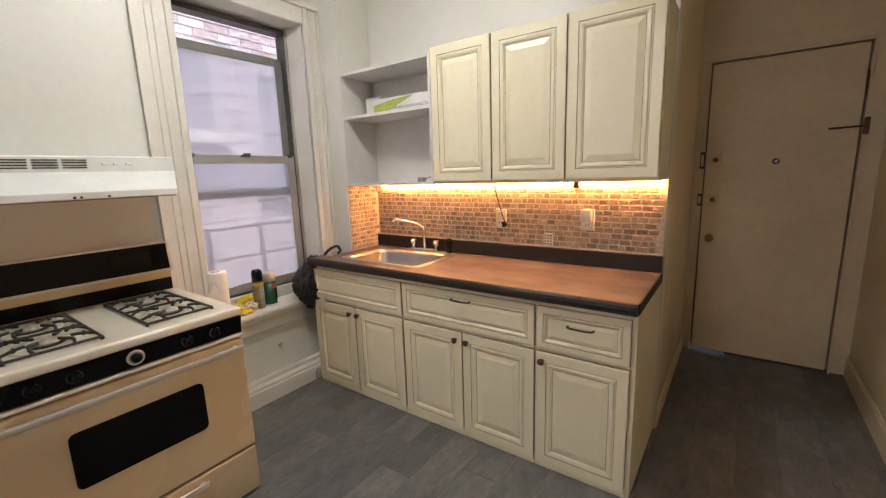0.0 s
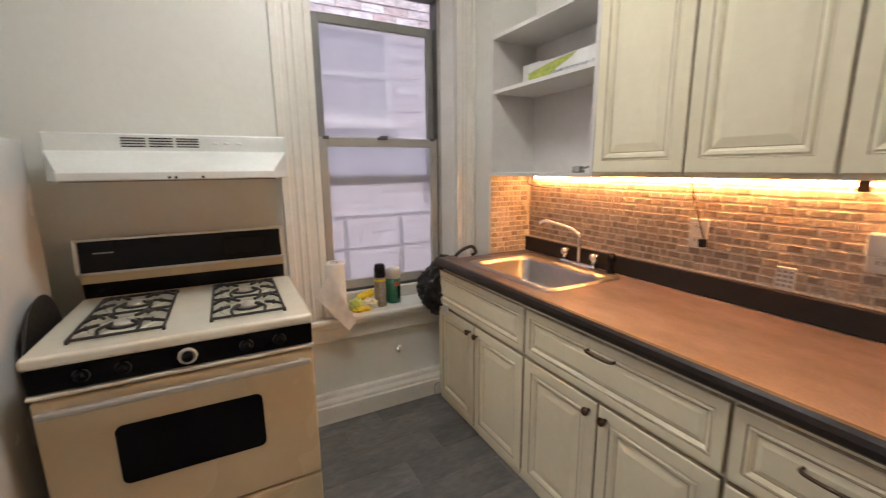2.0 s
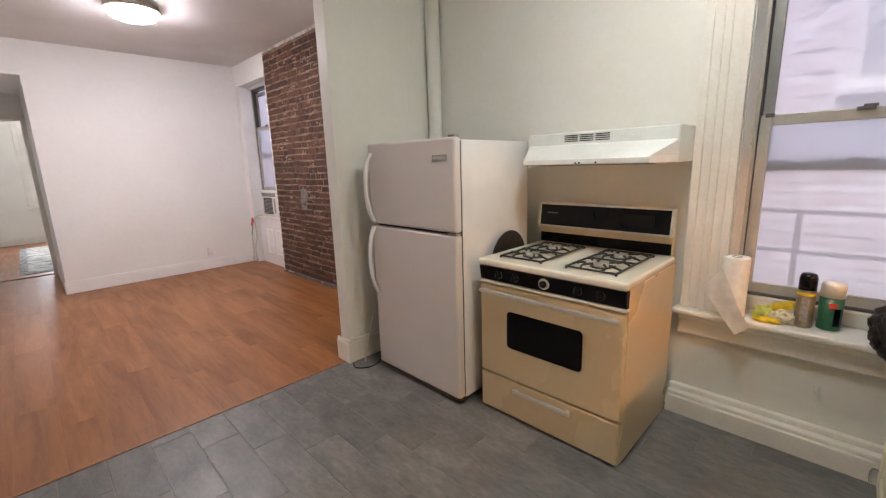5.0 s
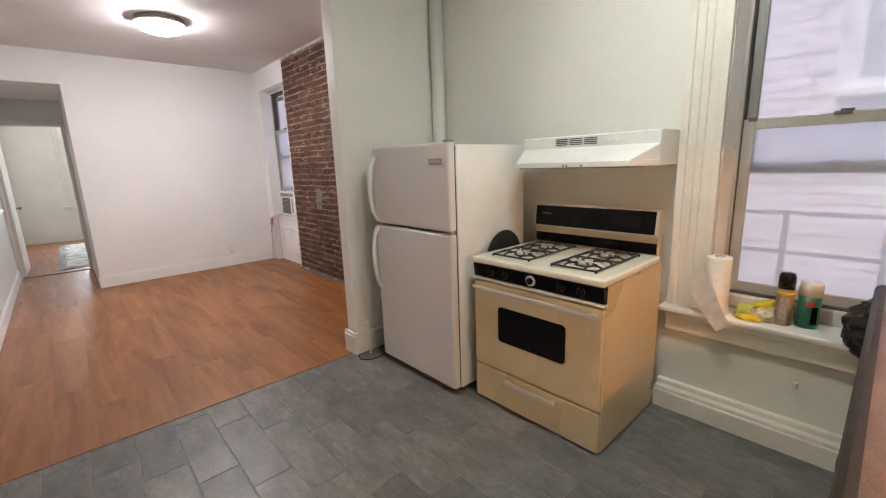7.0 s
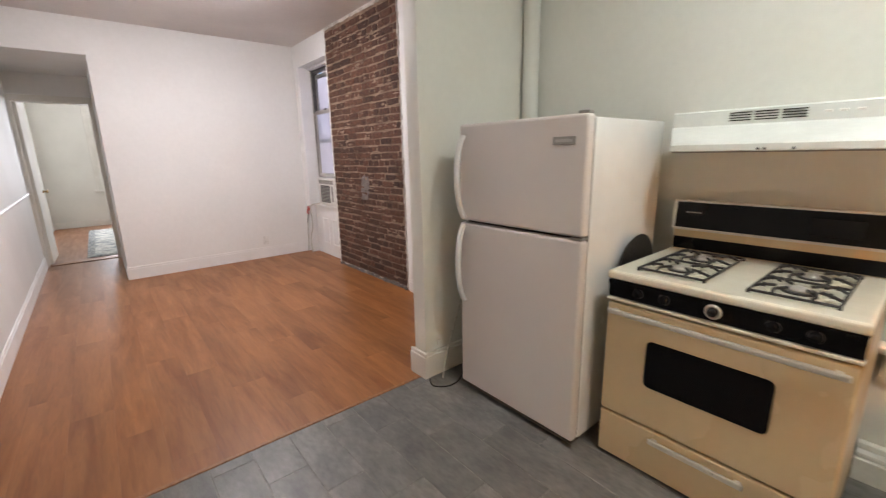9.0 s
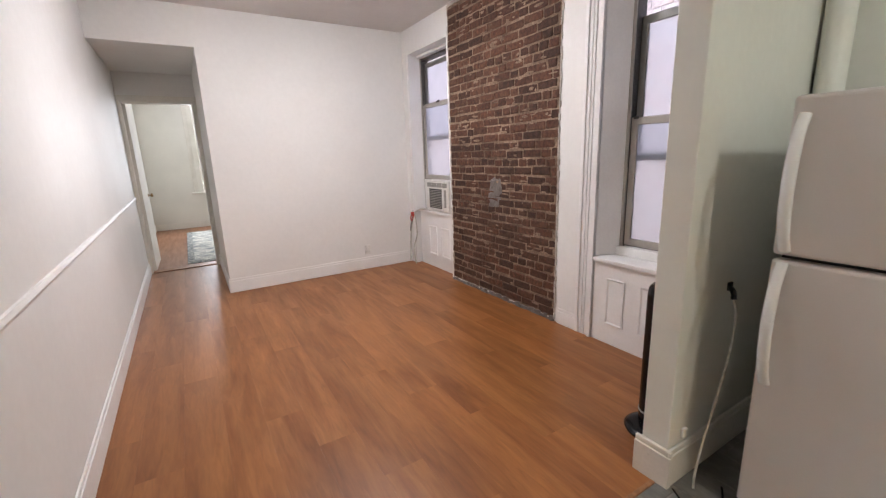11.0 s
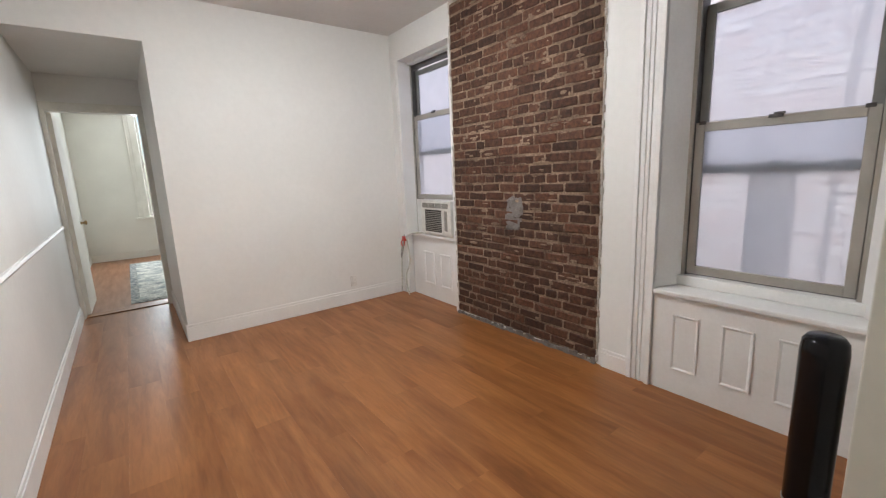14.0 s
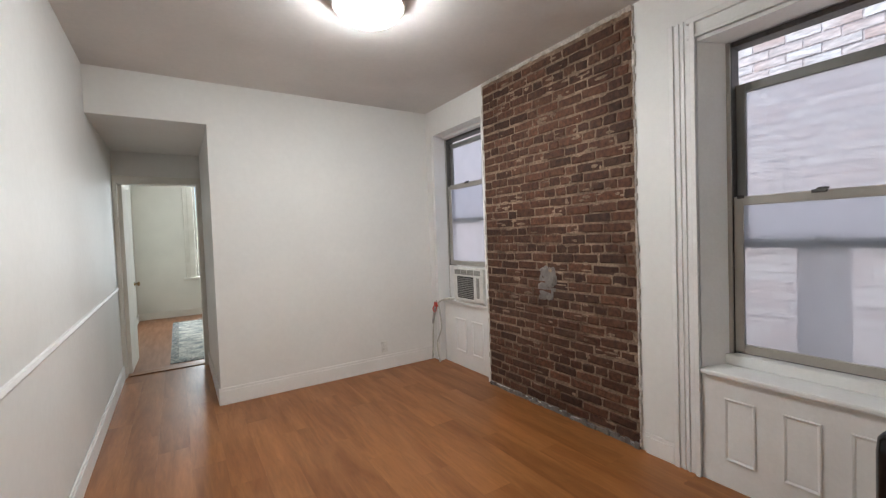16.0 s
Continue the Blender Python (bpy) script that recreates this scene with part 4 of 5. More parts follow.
def grate(y0, y1):
    """A long cast grate over two burners: frame, curved fingers and the wells below."""
    x0, x1 = -2.12, -1.655
    yc = (y0 + y1) / 2
    g = part("grate", bmesh.new(), M_IRON, st, "black cast iron grate")
    bm = bmesh.new()
    z = 0.892
    for a, b in (((x0, y0), (x1, y0)), ((x1, y0), (x1, y1)), ((x1, y1), (x0, y1)), ((x0, y1), (x0, y0)), (((x0 + x1) / 2, y0), ((x0 + x1) / 2, y1))):
        rod(bm, (*a, z), (*b, z), 0.005, 8)
    for cx in (x0 + (x1 - x0) * 0.25, x0 + (x1 - x0) * 0.75):
        for sx in (-1, 1):
            for sy in (-1, 1):
                tube(bm, [(cx + sx * 0.11, yc + sy * 0.05, z), (cx + sx * 0.075, yc + sy * 0.055, z + 0.008), (cx + sx * 0.04, yc + sy * 0.035, z + 0.009), (cx + sx * 0.030, yc + sy * 0.026, z + 0.010)], 0.0055, 7)
                tube(bm, [(cx + sx * 0.05, yc + sy * (y1 - y0) / 2, z), (cx + sx * 0.058, yc + sy * 0.085, z + 0.014), (cx + sx * 0.034, yc + sy * 0.06, z + 0.011)], 0.0055, 7)
                rod(bm, (cx + sx * 0.058, yc + sy * 0.088, z + 0.006), (cx + sx * 0.058, yc + sy * 0.088, z + 0.022), 0.006, 6, 0.003)
    for x in (x0, x1):
        for y in (y0, y1):
            rod(bm, (x, y, 0.880), (x, y, z), 0.006, 8)
    bmesh.ops.translate(bm, verts=bm.verts, vec=-ORIGIN[st])
    bm.to_mesh(g.data)
    bm.free()
    for cx in (x0 + (x1 - x0) * 0.25, x0 + (x1 - x0) * 0.75):
        bw = part("burner_bowl", lathe(bmesh.new(), [(0.098, 0.8825), (0.094, 0.8865), (0.07, 0.884), (0.05, 0.883), (0.001, 0.883)], (cx, yc, 0), 24), M_COOK, st, "ivory enamel burner well")
        part("burner_ring", lathe(bmesh.new(), [(0.052, 0.8845), (0.052, 0.888), (0.036, 0.889), (0.036, 0.885)], (cx, yc, 0), 24), M_IRON, bw, "blackened burner ring")
        part("burner_cap", lathe(bmesh.new(), [(0.034, 0.8835), (0.034, 0.893), (0.029, 0.898), (0.012, 0.900), (0.010, 0.905), (0.001, 0.906)], (cx, yc, 0), 18), M_ALU, bw, "worn metal burner cap")


grate(0.360, 0.605)
grate(0.742, 0.978)
pan = thing("frying_pan", "dark round pan standing between fridge and stove", "pan", (-1.93, 0.235, 0.55))
bm = lathe(bmesh.new(), [(0.001, 0), (0.15, 0.0), (0.17, 0.018), (0.166, 0.018), (0.146, 0.006), (0.001, 0.006)], (-1.90, 0.222, 0.815), 28, "y")
part("body", bm, M_IRON, pan)
# added dark filler in the gap, its top carries the pan
single("pan_support", B(-2.05, 0.215, 0, -1.82, 0.262, 0.644, r=0.004), M_GASKET, "dark board added under the pan between fridge and stove", "board")

# ---- range hood ----
hd = thing("range_hood", "white enamel under-wall range hood with vent slots", "range hood", (-2.05, 0.675, 1.36))
HY0, HY1 = 0.275, 1.075


def hood_ring(bm, x, c, inset, z):
    """One level of the hood's chamfered plan, with its front at x."""
    plan = ((KWEST, HY0), (x - c, HY0), (x, HY0 + inset), (x, HY1 - inset), (x - c, HY1), (KWEST, HY1))
    return [bm.verts.new((px, py, z)) for px, py in plan]


bm = bmesh.new()
rings = [hood_ring(bm, *q) for q in ((-1.886, 0.165, 0.070, 1.360), (-1.880, 0.168, 0.070, 1.363), (-1.880, 0.168, 0.070, 1.386), (-1.886, 0.165, 0.069, 1.391),
                                     (-2.042, 0.012, 0.006, 1.459), (-2.050, 0.008, 0.004, 1.466), (-2.052, 0.008, 0.004, 1.524), (-2.060, 0.008, 0.004, 1.530))]
bm.faces.new(rings[0])
bm.faces.new(rings[-1])
for ra, rb in zip(rings, rings[1:]):
    for i in range(6):
        j = (i + 1) % 6
        bm.faces.new((ra[i], ra[j], rb[j], rb[i]))
bmesh.ops.recalc_face_normals(bm, faces=bm.faces[:])
part("shell", bm, M_HOOD, hd)
part("underside", B(-2.28, HY0 + 0.06, 1.354, -1.93, HY1 - 0.06, 1.3595), M_GREYP, hd, "grey filter underside")
for g in range(3):
    for i in range(4):
        ya = 0.50 + g * 0.088
        part("slot", B(-2.0535, ya, 1.480 + i * 0.010, -2.0485, ya + 0.076, 1.4845 + i * 0.010), M_GASKET, hd)
for y in (0.80, 0.84, 0.885):
    part("switch", B(-2.0535, y, 1.492, -2.045, y + 0.022, 1.501, r=0.002), M_PLASTIC, hd)
for y in (0.655, 0.675, 0.76):
    part("chip", lathe(bmesh.new(), [(0.005, 0), (0.005, 0.002), (0.001, 0.002)], (-1.8805, y, 1.368), 8, "x"), M_IRON, hd, "dark rust chip")

# ---- fridge ----
FY0, FY1, FF, FB = -0.558, 0.198, -1.48, -2.16
fr = thing("refrigerator", "white top-freezer refrigerator with curved handles", "refrigerator", (-1.82, -0.18, 0))
part("body", B(FB, FY0 + 0.006, 0.035, FF - 0.062, FY1 - 0.004, 1.505, r=0.006), M_WHITE, fr)
part("gasket", B(FF - 0.062, FY0 + 0.012, 0.05, FF - 0.052, FY1 - 0.010, 1.50), M_GASKET, fr)
# doors use the dimmed enamel, the window-lit body stays white
fd = part("freezer_door", B(FF - 0.052, FY0, 1.018, FF, FY1, 1.518, r=0.014, seg=3), M_FRIDGE_DIM, fr)
ld = part("fridge_door", B(FF - 0.052, FY0, 0.042, FF, FY1, 1.004, r=0.014, seg=3), M_FRIDGE_DIM, fr)
part("toe_grille", B(FF - 0.10, FY0 + 0.02, 0.012, FF - 0.07, FY1 - 0.02, 0.05), M_GASKET, fr)
for y in (FY0 + 0.05, FY1 - 0.05):
    for x in (FF - 0.12, FB + 0.06):
        part("foot", rod(bmesh.new(), (x, y, 0), (x, y, 0.036), 0.02), M_GASKET, fr)
part("rust_edge", B(FF - 0.050, FY0 + 0.004, 0.034, FF - 0.002, FY1 - 0.004, 0.0415), M_DIRT, fr, "rusty lower door edge")
part("top_hinge", B(FF - 0.05, FY1 - 0.055, 1.518, FF - 0.01, FY1 - 0.008, 1.530, r=0.003), M_GREYP, fr)
part("middle_hinge", B(FF - 0.045, FY1 - 0.06, 1.005, FF - 0.004, FY1 - 0.004, 1.016), M_GREYP, fr)


def fridge_handle(parent, za, zb):
    y = FY0 + 0.035
    n = 9
    prof = []
    for i in range(n):
        s = i / (n - 1)
        prof.append((FF + 0.005 + 0.046 * math.sin(math.pi * s) ** 0.6, y, za + (zb - za) * s))
    bm = tube(bmesh.new(), prof, 0.012, 10)
    for v in bm.verts:
        v.co.y = y + (v.co.y - y) * 1.5
    part("handle", bm, M_WHITE, parent, "curved white handle")


fridge_handle(fd, 1.035, 1.46)
fridge_handle(ld, 0.56, 0.995)
bd = part("badge", B(FF - 0.001, 0.035, 1.398, FF + 0.004, 0.145, 1.432, r=0.002), M_GREYP, fd, "grey oval badge plate")
part("badge_mark", B(FF + 0.003, 0.05, 1.409, FF + 0.0055, 0.13, 1.421), M_STEEL, bd)
single("steam_riser", rod(bmesh.new(), (-2.252, -0.716, 0), (-2.252, -0.716, H_CEIL), 0.052, 24), M_WALLK, "painted vertical heating riser pipe in the corner", "pipe", soft=True)
single("fridge_cord", tube(bmesh.new(), [(-1.37, -0.735, 0.008), (-1.34, -0.66, 0.006), (-1.40, -0.60, 0.006), (-1.48, -0.60, 0.006), (-1.54, -0.63, 0.01)], 0.004, 6), M_DKPLASTIC, "black power cord lying on the tiles", "cord")
single("cord_plug", B(-1.49, -0.7735, 0.19, -1.46, -0.757, 0.23, r=0.005), M_PLASTIC, "small white plug on the partition skirting", "plug")
wc = thing("hanging_cord", "pale extension cord hanging from a black plug", "cord", (-1.7, -0.74, 0.7))
bm = tube(bmesh.new(), [(-1.72, -0.772, 0.80), (-1.70, -0.755, 0.80), (-1.68, -0.735, 0.79), (-1.675, -0.73, 0.765)], 0.011, 8)
box(bm, -1.735, -0.7735, 0.785, -1.705, -0.762, 0.82, r=0.003)
part("plug", bm, M_DKPLASTIC, wc)
part("cable", tube(bmesh.new(), [(-1.675, -0.73, 0.77), (-1.665, -0.71, 0.70), (-1.63, -0.70, 0.56), (-1.57, -0.70, 0.38), (-1.50, -0.70, 0.2), (-1.46, -0.70, 0.06), (-1.44, -0.69, 0.008)], 0.005, 6), M_CABLE, wc)

# ---- things on the kitchen sill ----
pt = thing("paper_towel_roll", "white paper towel roll with a hanging loose sheet", "paper towel", (-2.25, 1.32, 0.60))
PX, PY = -2.29, 1.305
part("roll", lathe(bmesh.new(), [(0.021, 0.602), (0.054, 0.602), (0.056, 0.61), (0.056, 0.892), (0.054, 0.899), (0.021, 0.899)], (PX, PY, 0), 28), M_PAPER, pt, soft=True)
part("core", lathe(bmesh.new(), [(0.020, 0.601), (0.0205, 0.603), (0.0205, 0.901), (0.018, 0.901), (0.018, 0.62), (0.001, 0.62)], (PX, PY, 0), 18), M_DIRT, pt, "brown cardboard core")
bm = bmesh.new()
rows = []
c00, c10, c11, c01 = Vector((-2.236, 1.262, 0.845)), Vector((-2.215, 1.186, 0.742)), Vector((-2.195, 1.343, 0.538)), Vector((-2.214, 1.392, 0.575))
for i in range(9):
    s = i / 8
    row = []
    for j in range(9):
        q = j / 8
        p = (c00 * (1 - s) + c10 * s) * (1 - q) + (c01 * (1 - s) + c11 * s) * q
        p += Vector((0.010 * math.sin(math.pi * q) + 0.003 * math.sin(5 * s + 3 * q), 0, 0))
        row.append(bm.verts.new(p))
    rows.append(row)
for a, b in zip(rows, rows[1:]):
    for j in range(8):
        bm.faces.new((a[j], a[j + 1], b[j + 1], b[j]))
bmesh.ops.solidify(bm, geom=bm.faces[:], thickness=0.0015)
part("loose_sheet", bm, M_PAPER, pt)
CX, CY = -2.335, 1.573
sp = thing("spray_can", "bronze and black aerosol spray can", "aerosol can", (CX, CY, 0.60))
part("body", lathe(bmesh.new(), [(0.032, 0.600), (0.034, 0.604), (0.034, 0.765), (0.031, 0.776), (0.001, 0.776)], (CX, CY, 0), 20), M_CAN, sp, "grey-brown metal body")
part("cap", lathe(bmesh.new(), [(0.033, 0.776), (0.033, 0.830), (0.028, 0.848), (0.020, 0.852), (0.001, 0.852)], (CX, CY, 0), 20), M_DKPLASTIC, sp, "black cap")
part("label_band", lathe(bmesh.new(), [(0.0345, 0.752), (0.0347, 0.753), (0.0347, 0.764), (0.0345, 0.765)], (CX, CY, 0), 20), M_YELLOW, sp, "thin yellow label band")
part("label_panel", sloped(bmesh.new(), (CX + 0.0335, CY - 0.012), (CX + 0.0325, CY + 0.016), 0.63, 0.74, (0.002, 0)), M_GREYP, sp, "dark printed panel")
CX, CY = -2.350, 1.659
gc = thing("cleanser_can", "green scouring powder can with white lid", "canister", (CX, CY, 0.60))
part("body", lathe(bmesh.new(), [(0.041, 0.606), (0.042, 0.608), (0.042, 0.756), (0.001, 0.756)], (CX, CY, 0), 22), M_GREEN, gc)
part("base_rim", lathe(bmesh.new(), [(0.043, 0.600), (0.044, 0.602), (0.044, 0.607), (0.001, 0.607)], (CX, CY, 0), 22), M_PLASTIC, gc, "white base rim")
part("lid", lathe(bmesh.new(), [(0.0435, 0.756), (0.0435, 0.810), (0.040, 0.818), (0.001, 0.819)], (CX, CY, 0), 22), M_PLASTIC, gc, "white plastic lid")
part("label_mark", sloped(bmesh.new(), (CX + 0.0425, CY - 0.006), (CX + 0.037, CY + 0.020), 0.712, 0.735, (0.003, 0)), M_RED, gc, "small red mark")
part("label_panel", sloped(bmesh.new(), (CX + 0.040, CY + 0.014), (CX + 0.026, CY + 0.034), 0.63, 0.71, (0.003, 0)), M_DKPLASTIC, gc, "black printed panel")
sb = B(-0.028, -0.050, -0.014, 0.028, 0.050, 0.014, r=0.008)
for v in sb.verts:
    v.co.z += 0.004 * noise.noise(v.co * 40)
bmesh.ops.transform(sb, matrix=pose(-2.365, 1.492, 0.668, 24, 12, -12), verts=sb.verts)
single("sponge", sb, M_YELLOW, "yellow cleaning sponge on the crumpled gloves", "sponge", (-2.365, 1.492, 0.65), soft=True)
for k, (x, y, sx, sy, sz, m, lab, cat) in enumerate(((-2.325, 1.500, 0.030, 0.050, 0.034, M_RAG, "crumpled pale cleaning rag on the sill", "rag"),
                                                     (-2.335, 1.425, 0.034, 0.036, 0.040, M_LIME, "crumpled yellow-green rubber glove on the sill", "glove"),
                                                     (-2.290, 1.445, 0.022, 0.048, 0.016, M_YELLOW, "flattened yellow rubber glove on the sill", "glove"))):
    t = bmesh.new()
    bmesh.ops.create_icosphere(t, subdivisions=4, radius=1)
    for v in t.verts:
        c = v.co.copy()
        f = 1 + 0.35 * noise.noise(c * 2.1 + Vector((k * 7, 0, 0))) + 0.30 * (0.5 - abs(noise.noise(c * 4 + Vector((0, k * 5, 0))))) + 0.1 * noise.noise(c * 9)
        v.co = Vector((c.x * sx * f, c.y * sy * f, max(c.z * sz * f, -sz * 0.6)))
    bmesh.ops.translate(t, verts=t.verts, vec=(x, y, 0.600 + sz * 0.6))
    single(cat, t, m, lab, cat, (x, y, 0.60), soft=True)
bag = thing("bin_bag", "black plastic bin bag hanging over the sill corner", "bag", (-2.27, 1.98, 0.50))
t = bmesh.new()
bmesh.ops.create_icosphere(t, subdivisions=5, radius=1)
for v in t.verts:
    c = v.co.copy()
    s = 1 + 0.22 * noise.noise(c * 1.7) + 0.12 * noise.noise(c * 4.3) + 0.16 * (0.4 - abs(noise.noise(c * 5.5 + Vector((3, 1, 0))))) + 0.05 * noise.noise(c * 13)
    v.co = Vector((c.x * 0.110 * s, c.y * 0.150 * s * (1.1 - 0.25 * c.z), c.z * 0.165 * s))
bmesh.ops.translate(t, verts=t.verts, vec=(-2.24, 1.965, 0.705))
part("sack", t, M_BAG, bag, soft=True)
part("handle_loop", tube(bmesh.new(), [(-2.22, 1.98, 0.84), (-2.20, 2.04, 0.905), (-2.19, 2.11, 0.925), (-2.18, 2.13, 0.89), (-2.17, 2.10, 0.878)], 0.010, 7), M_BAG, bag)
hk = thing("wall_hook", "small painted pipe stub on the wall under the sill", "hook", (KWEST, 1.66, 0.33))
part("stub", tube(bmesh.new(), [(KWEST, 1.66, 0.32), (KWEST + 0.03, 1.66, 0.32), (KWEST + 0.035, 1.66, 0.35)], 0.009), M_TRIM, hk)

# ---- entrance hall ----
ed = tagged(new("door_1"), "beige painted metal entrance door with locks and peephole", "door", kind="structure")
ed.location = (0.295, 3.78, 0)
ORIGIN[ed] = Vector(ed.location)
part("leaf", B(-0.095, 3.772, 0.020, 0.684, 3.815, 2.090, r=0.004), M_HALL, ed)
fb = B(-0.118, 3.76, 0, -0.104, 3.83, 2.12, r=0.003)
box(fb, 0.694, 3.76, 0, 0.708, 3.83, 2.12, r=0.003)
box(fb, -0.104, 3.76, 2.099, 0.694, 3.83, 2.12, r=0.003)
part("door_frame", fb, M_HALL, ed)
part("door_sweep", B(0.12, 3.776, 0.001, 0.694, 3.812, 0.023), M_DIRT, ed, "dark worn door sweep")
part("door_gap", B(-0.104, 3.818, 0.024, 0.694, 3.826, 2.099), M_DIRT, ed, "dark grimy gap round the door")
pe = part("peephole", lathe(bmesh.new(), [(0.019, 0), (0.019, -0.006), (0.012, -0.010), (0.001, -0.010)], (0.302, 3.772, 1.418), 18, "y"), M_DKPLASTIC, ed, "black ringed peephole")
part("lens", lathe(bmesh.new(), [(0.011, -0.0095), (0.010, -0.012), (0.001, -0.0125)], (0.302, 3.772, 1.418), 12, "y"), M_PLASTIC, pe)
for z, h in ((1.44, 0.10), (1.16, 0.07)):
    lk = part("rim_lock", B(-0.095, 3.748, z - h / 2, 0.0, 3.773, z + h / 2, r=0.005), M_HALL, ed, "painted rim lock")
    part("strike", B(-0.128, 3.742, z - h / 2 - 0.008, -0.100, 3.770, z + h / 2 + 0.008, r=0.003), M_BRONZE, ed, "dark worn strike plate")
    part("strike_face", B(-0.122, 3.739, z - h / 2 + 0.008, -0.106, 3.743, z + h / 2 - 0.008, r=0.002), M_HALL, ed, "painted strike face")
    part("thumb_turn", lathe(bmesh.new(), [(0.018, 0), (0.018, -0.008), (0.008, -0.012), (0.008, -0.02), (0.001, -0.02)], (-0.035, 3.748, z), 14, "y"), M_BRASS, lk)
part("door_knob", lathe(bmesh.new(), [(0.022, 0), (0.022, -0.006), (0.010, -0.012), (0.010, -0.03), (0.026, -0.042), (0.026, -0.055), (0.012, -0.064), (0.001, -0.064)], (-0.035, 3.772, 0.885), 18, "y"), M_BRASS, ed, "brass knob", True)
bm = rod(bmesh.new(), (0.54, 3.755, 1.605), (0.70, 3.752, 1.61), 0.006)
box(bm, 0.697, 3.745, 1.56, 0.722, 3.772, 1.66, r=0.003)
part("door_closer", bm, M_BRONZE, ed, "dark door chain arm")
part("hinge_plate", B(0.686, 3.764, 1.80, 0.706, 3.773, 1.93, r=0.002), M_DIRT, ed, "dark chipped hinge plate")
for z in (1.95, 0.25):
    part("hinge", rod(bmesh.new(), (0.700, 3.756, z - 0.05), (0.700, 3.756, z + 0.05), 0.009), M_HALL, ed)

# ---- bedroom door and furniture seen through it ----
bd2 = tagged(new("door_2"), "white painted bedroom door standing open", "door", kind="structure")
bd2.location = (0.69, -6.44, 0)
ORIGIN[bd2] = Vector(bd2.location)
leaf = sloped(bmesh.new(), (0.655, -6.44), (0.645, -7.18), 0.015, 2.10, (0.038, 0.0))
lf = part("leaf", leaf, M_DOORP, bd2)
part("door_knob", lathe(bmesh.new(), [(0.022, 0), (0.022, -0.006), (0.010, -0.012), (0.010, -0.03), (0.026, -0.042), (0.026, -0.055), (0.001, -0.064)], (0.647, -7.11, 0.955), 16, "x"), M_BRASS, lf, "brass knob", True)
bm = B(-0.055, -6.45, 0, -0.040, -6.32, 2.115, r=0.002)
box(bm, 0.690, -6.45, 0, 0.702, -6.32, 2.115, r=0.002)
box(bm, -0.040, -6.45, 2.10, 0.690, -6.32, 2.115, r=0.002)
part("door_lining", bm, M_TRIM, bd2)
bm = B(-0.0895, -6.33, 0, -0.052, -6.312, 2.115, r=0.003)
box(bm, 0.699, -6.33, 0, EAST - 0.001, -6.312, 2.115, r=0.003)
box(bm, -0.0895, -6.33, 2.113, EAST - 0.001, -6.310, 2.185, r=0.004)
part("architrave", bm, M_TRIM, bd2)

wb = tagged(new("window_4"), "tall white bedroom window with daylight behind", "window", kind="structure")
wb.location = (-0.54, -10.45, 0.8)
ORIGIN[wb] = Vector(wb.location)
bm = B(-0.13, -10.45, 0.76, -0.02, -10.43, 2.695, r=0.004)
box(bm, 0.03, -10.45, 0.70, 0.05, -10.425, 2.695, r=0.004)
box(bm, -0.02, -10.45, 0.76, 0.03, -10.44, 2.695)
part("casing", bm, M_TRIM, wb)
part("window_sill", B(-1.0, -10.45, 0.72, 0.10, -10.38, 0.76, r=0.006), M_TRIM, wb)
bm = B(-0.17, -10.53, 0.78, -0.135, -10.49, 2.65, r=0.003)
box(bm, -0.95, -10.53, 1.72, -0.17, -10.49, 1.77, r=0.003)
box(bm, -0.95, -10.53, 0.78, -0.17, -10.49, 0.83, r=0.003)
part("sash", bm, M_SASH, wb)
baseboard("baseboard_bedroom", -2.4, -10.45, 0.847, -10.43, 0.13)
baseboard("baseboard_bedroom_east", 0.847, -10.45, 0.865, -6.44, 0.13)
rug = thing("area_rug", "blue-grey and ivory patterned rug with a dark border", "rug", (-0.5, -8.1, 0))
part("border", B(-1.6, -9.72, 0.0005, 0.31, -6.62, 0.009, r=0.003), M_RUGB, rug)
part("field", B(-1.52, -9.62, 0.0095, 0.22, -6.72, 0.0125), M_RUG, rug)

# ---- living room things ----
def ceiling_light(x, y, m):
    """A flush round fitting: brushed metal rim with a rolled lip and a shallow lit dome hanging below it."""
    o = thing("ceiling_light", "round flush ceiling light with a lit frosted dome", "ceiling light", (x, y, 2.69), "flush ceiling lights")
    part("rim", lathe(bmesh.new(), [(0.001, H_CEIL), (0.200, H_CEIL - 0.0005), (0.206, 2.785), (0.214, 2.770), (0.212, 2.762), (0.200, 2.760), (0.192, 2.766), (0.001, 2.768)], (x, y, 0), 40), M_HANDLE, o, "brushed metal rim", True)
    part("diffuser", lathe(bmesh.new(), [(0.001, 2.7675), (0.187, 2.7655), (0.186, 2.745), (0.168, 2.718), (0.12, 2.698), (0.05, 2.690), (0.001, 2.689)], (x, y, 0), 40), m, o, "glowing frosted dome", True)
    part("finial", lathe(bmesh.new(), [(0.008, 2.690), (0.010, 2.684), (0.006, 2.678), (0.001, 2.677)], (x, y, 0), 14), M_STEEL, o)


ceiling_light(-0.84, -3.0, M_DIFF)
ceiling_light(-1.22, 1.22, M_DIFFK)

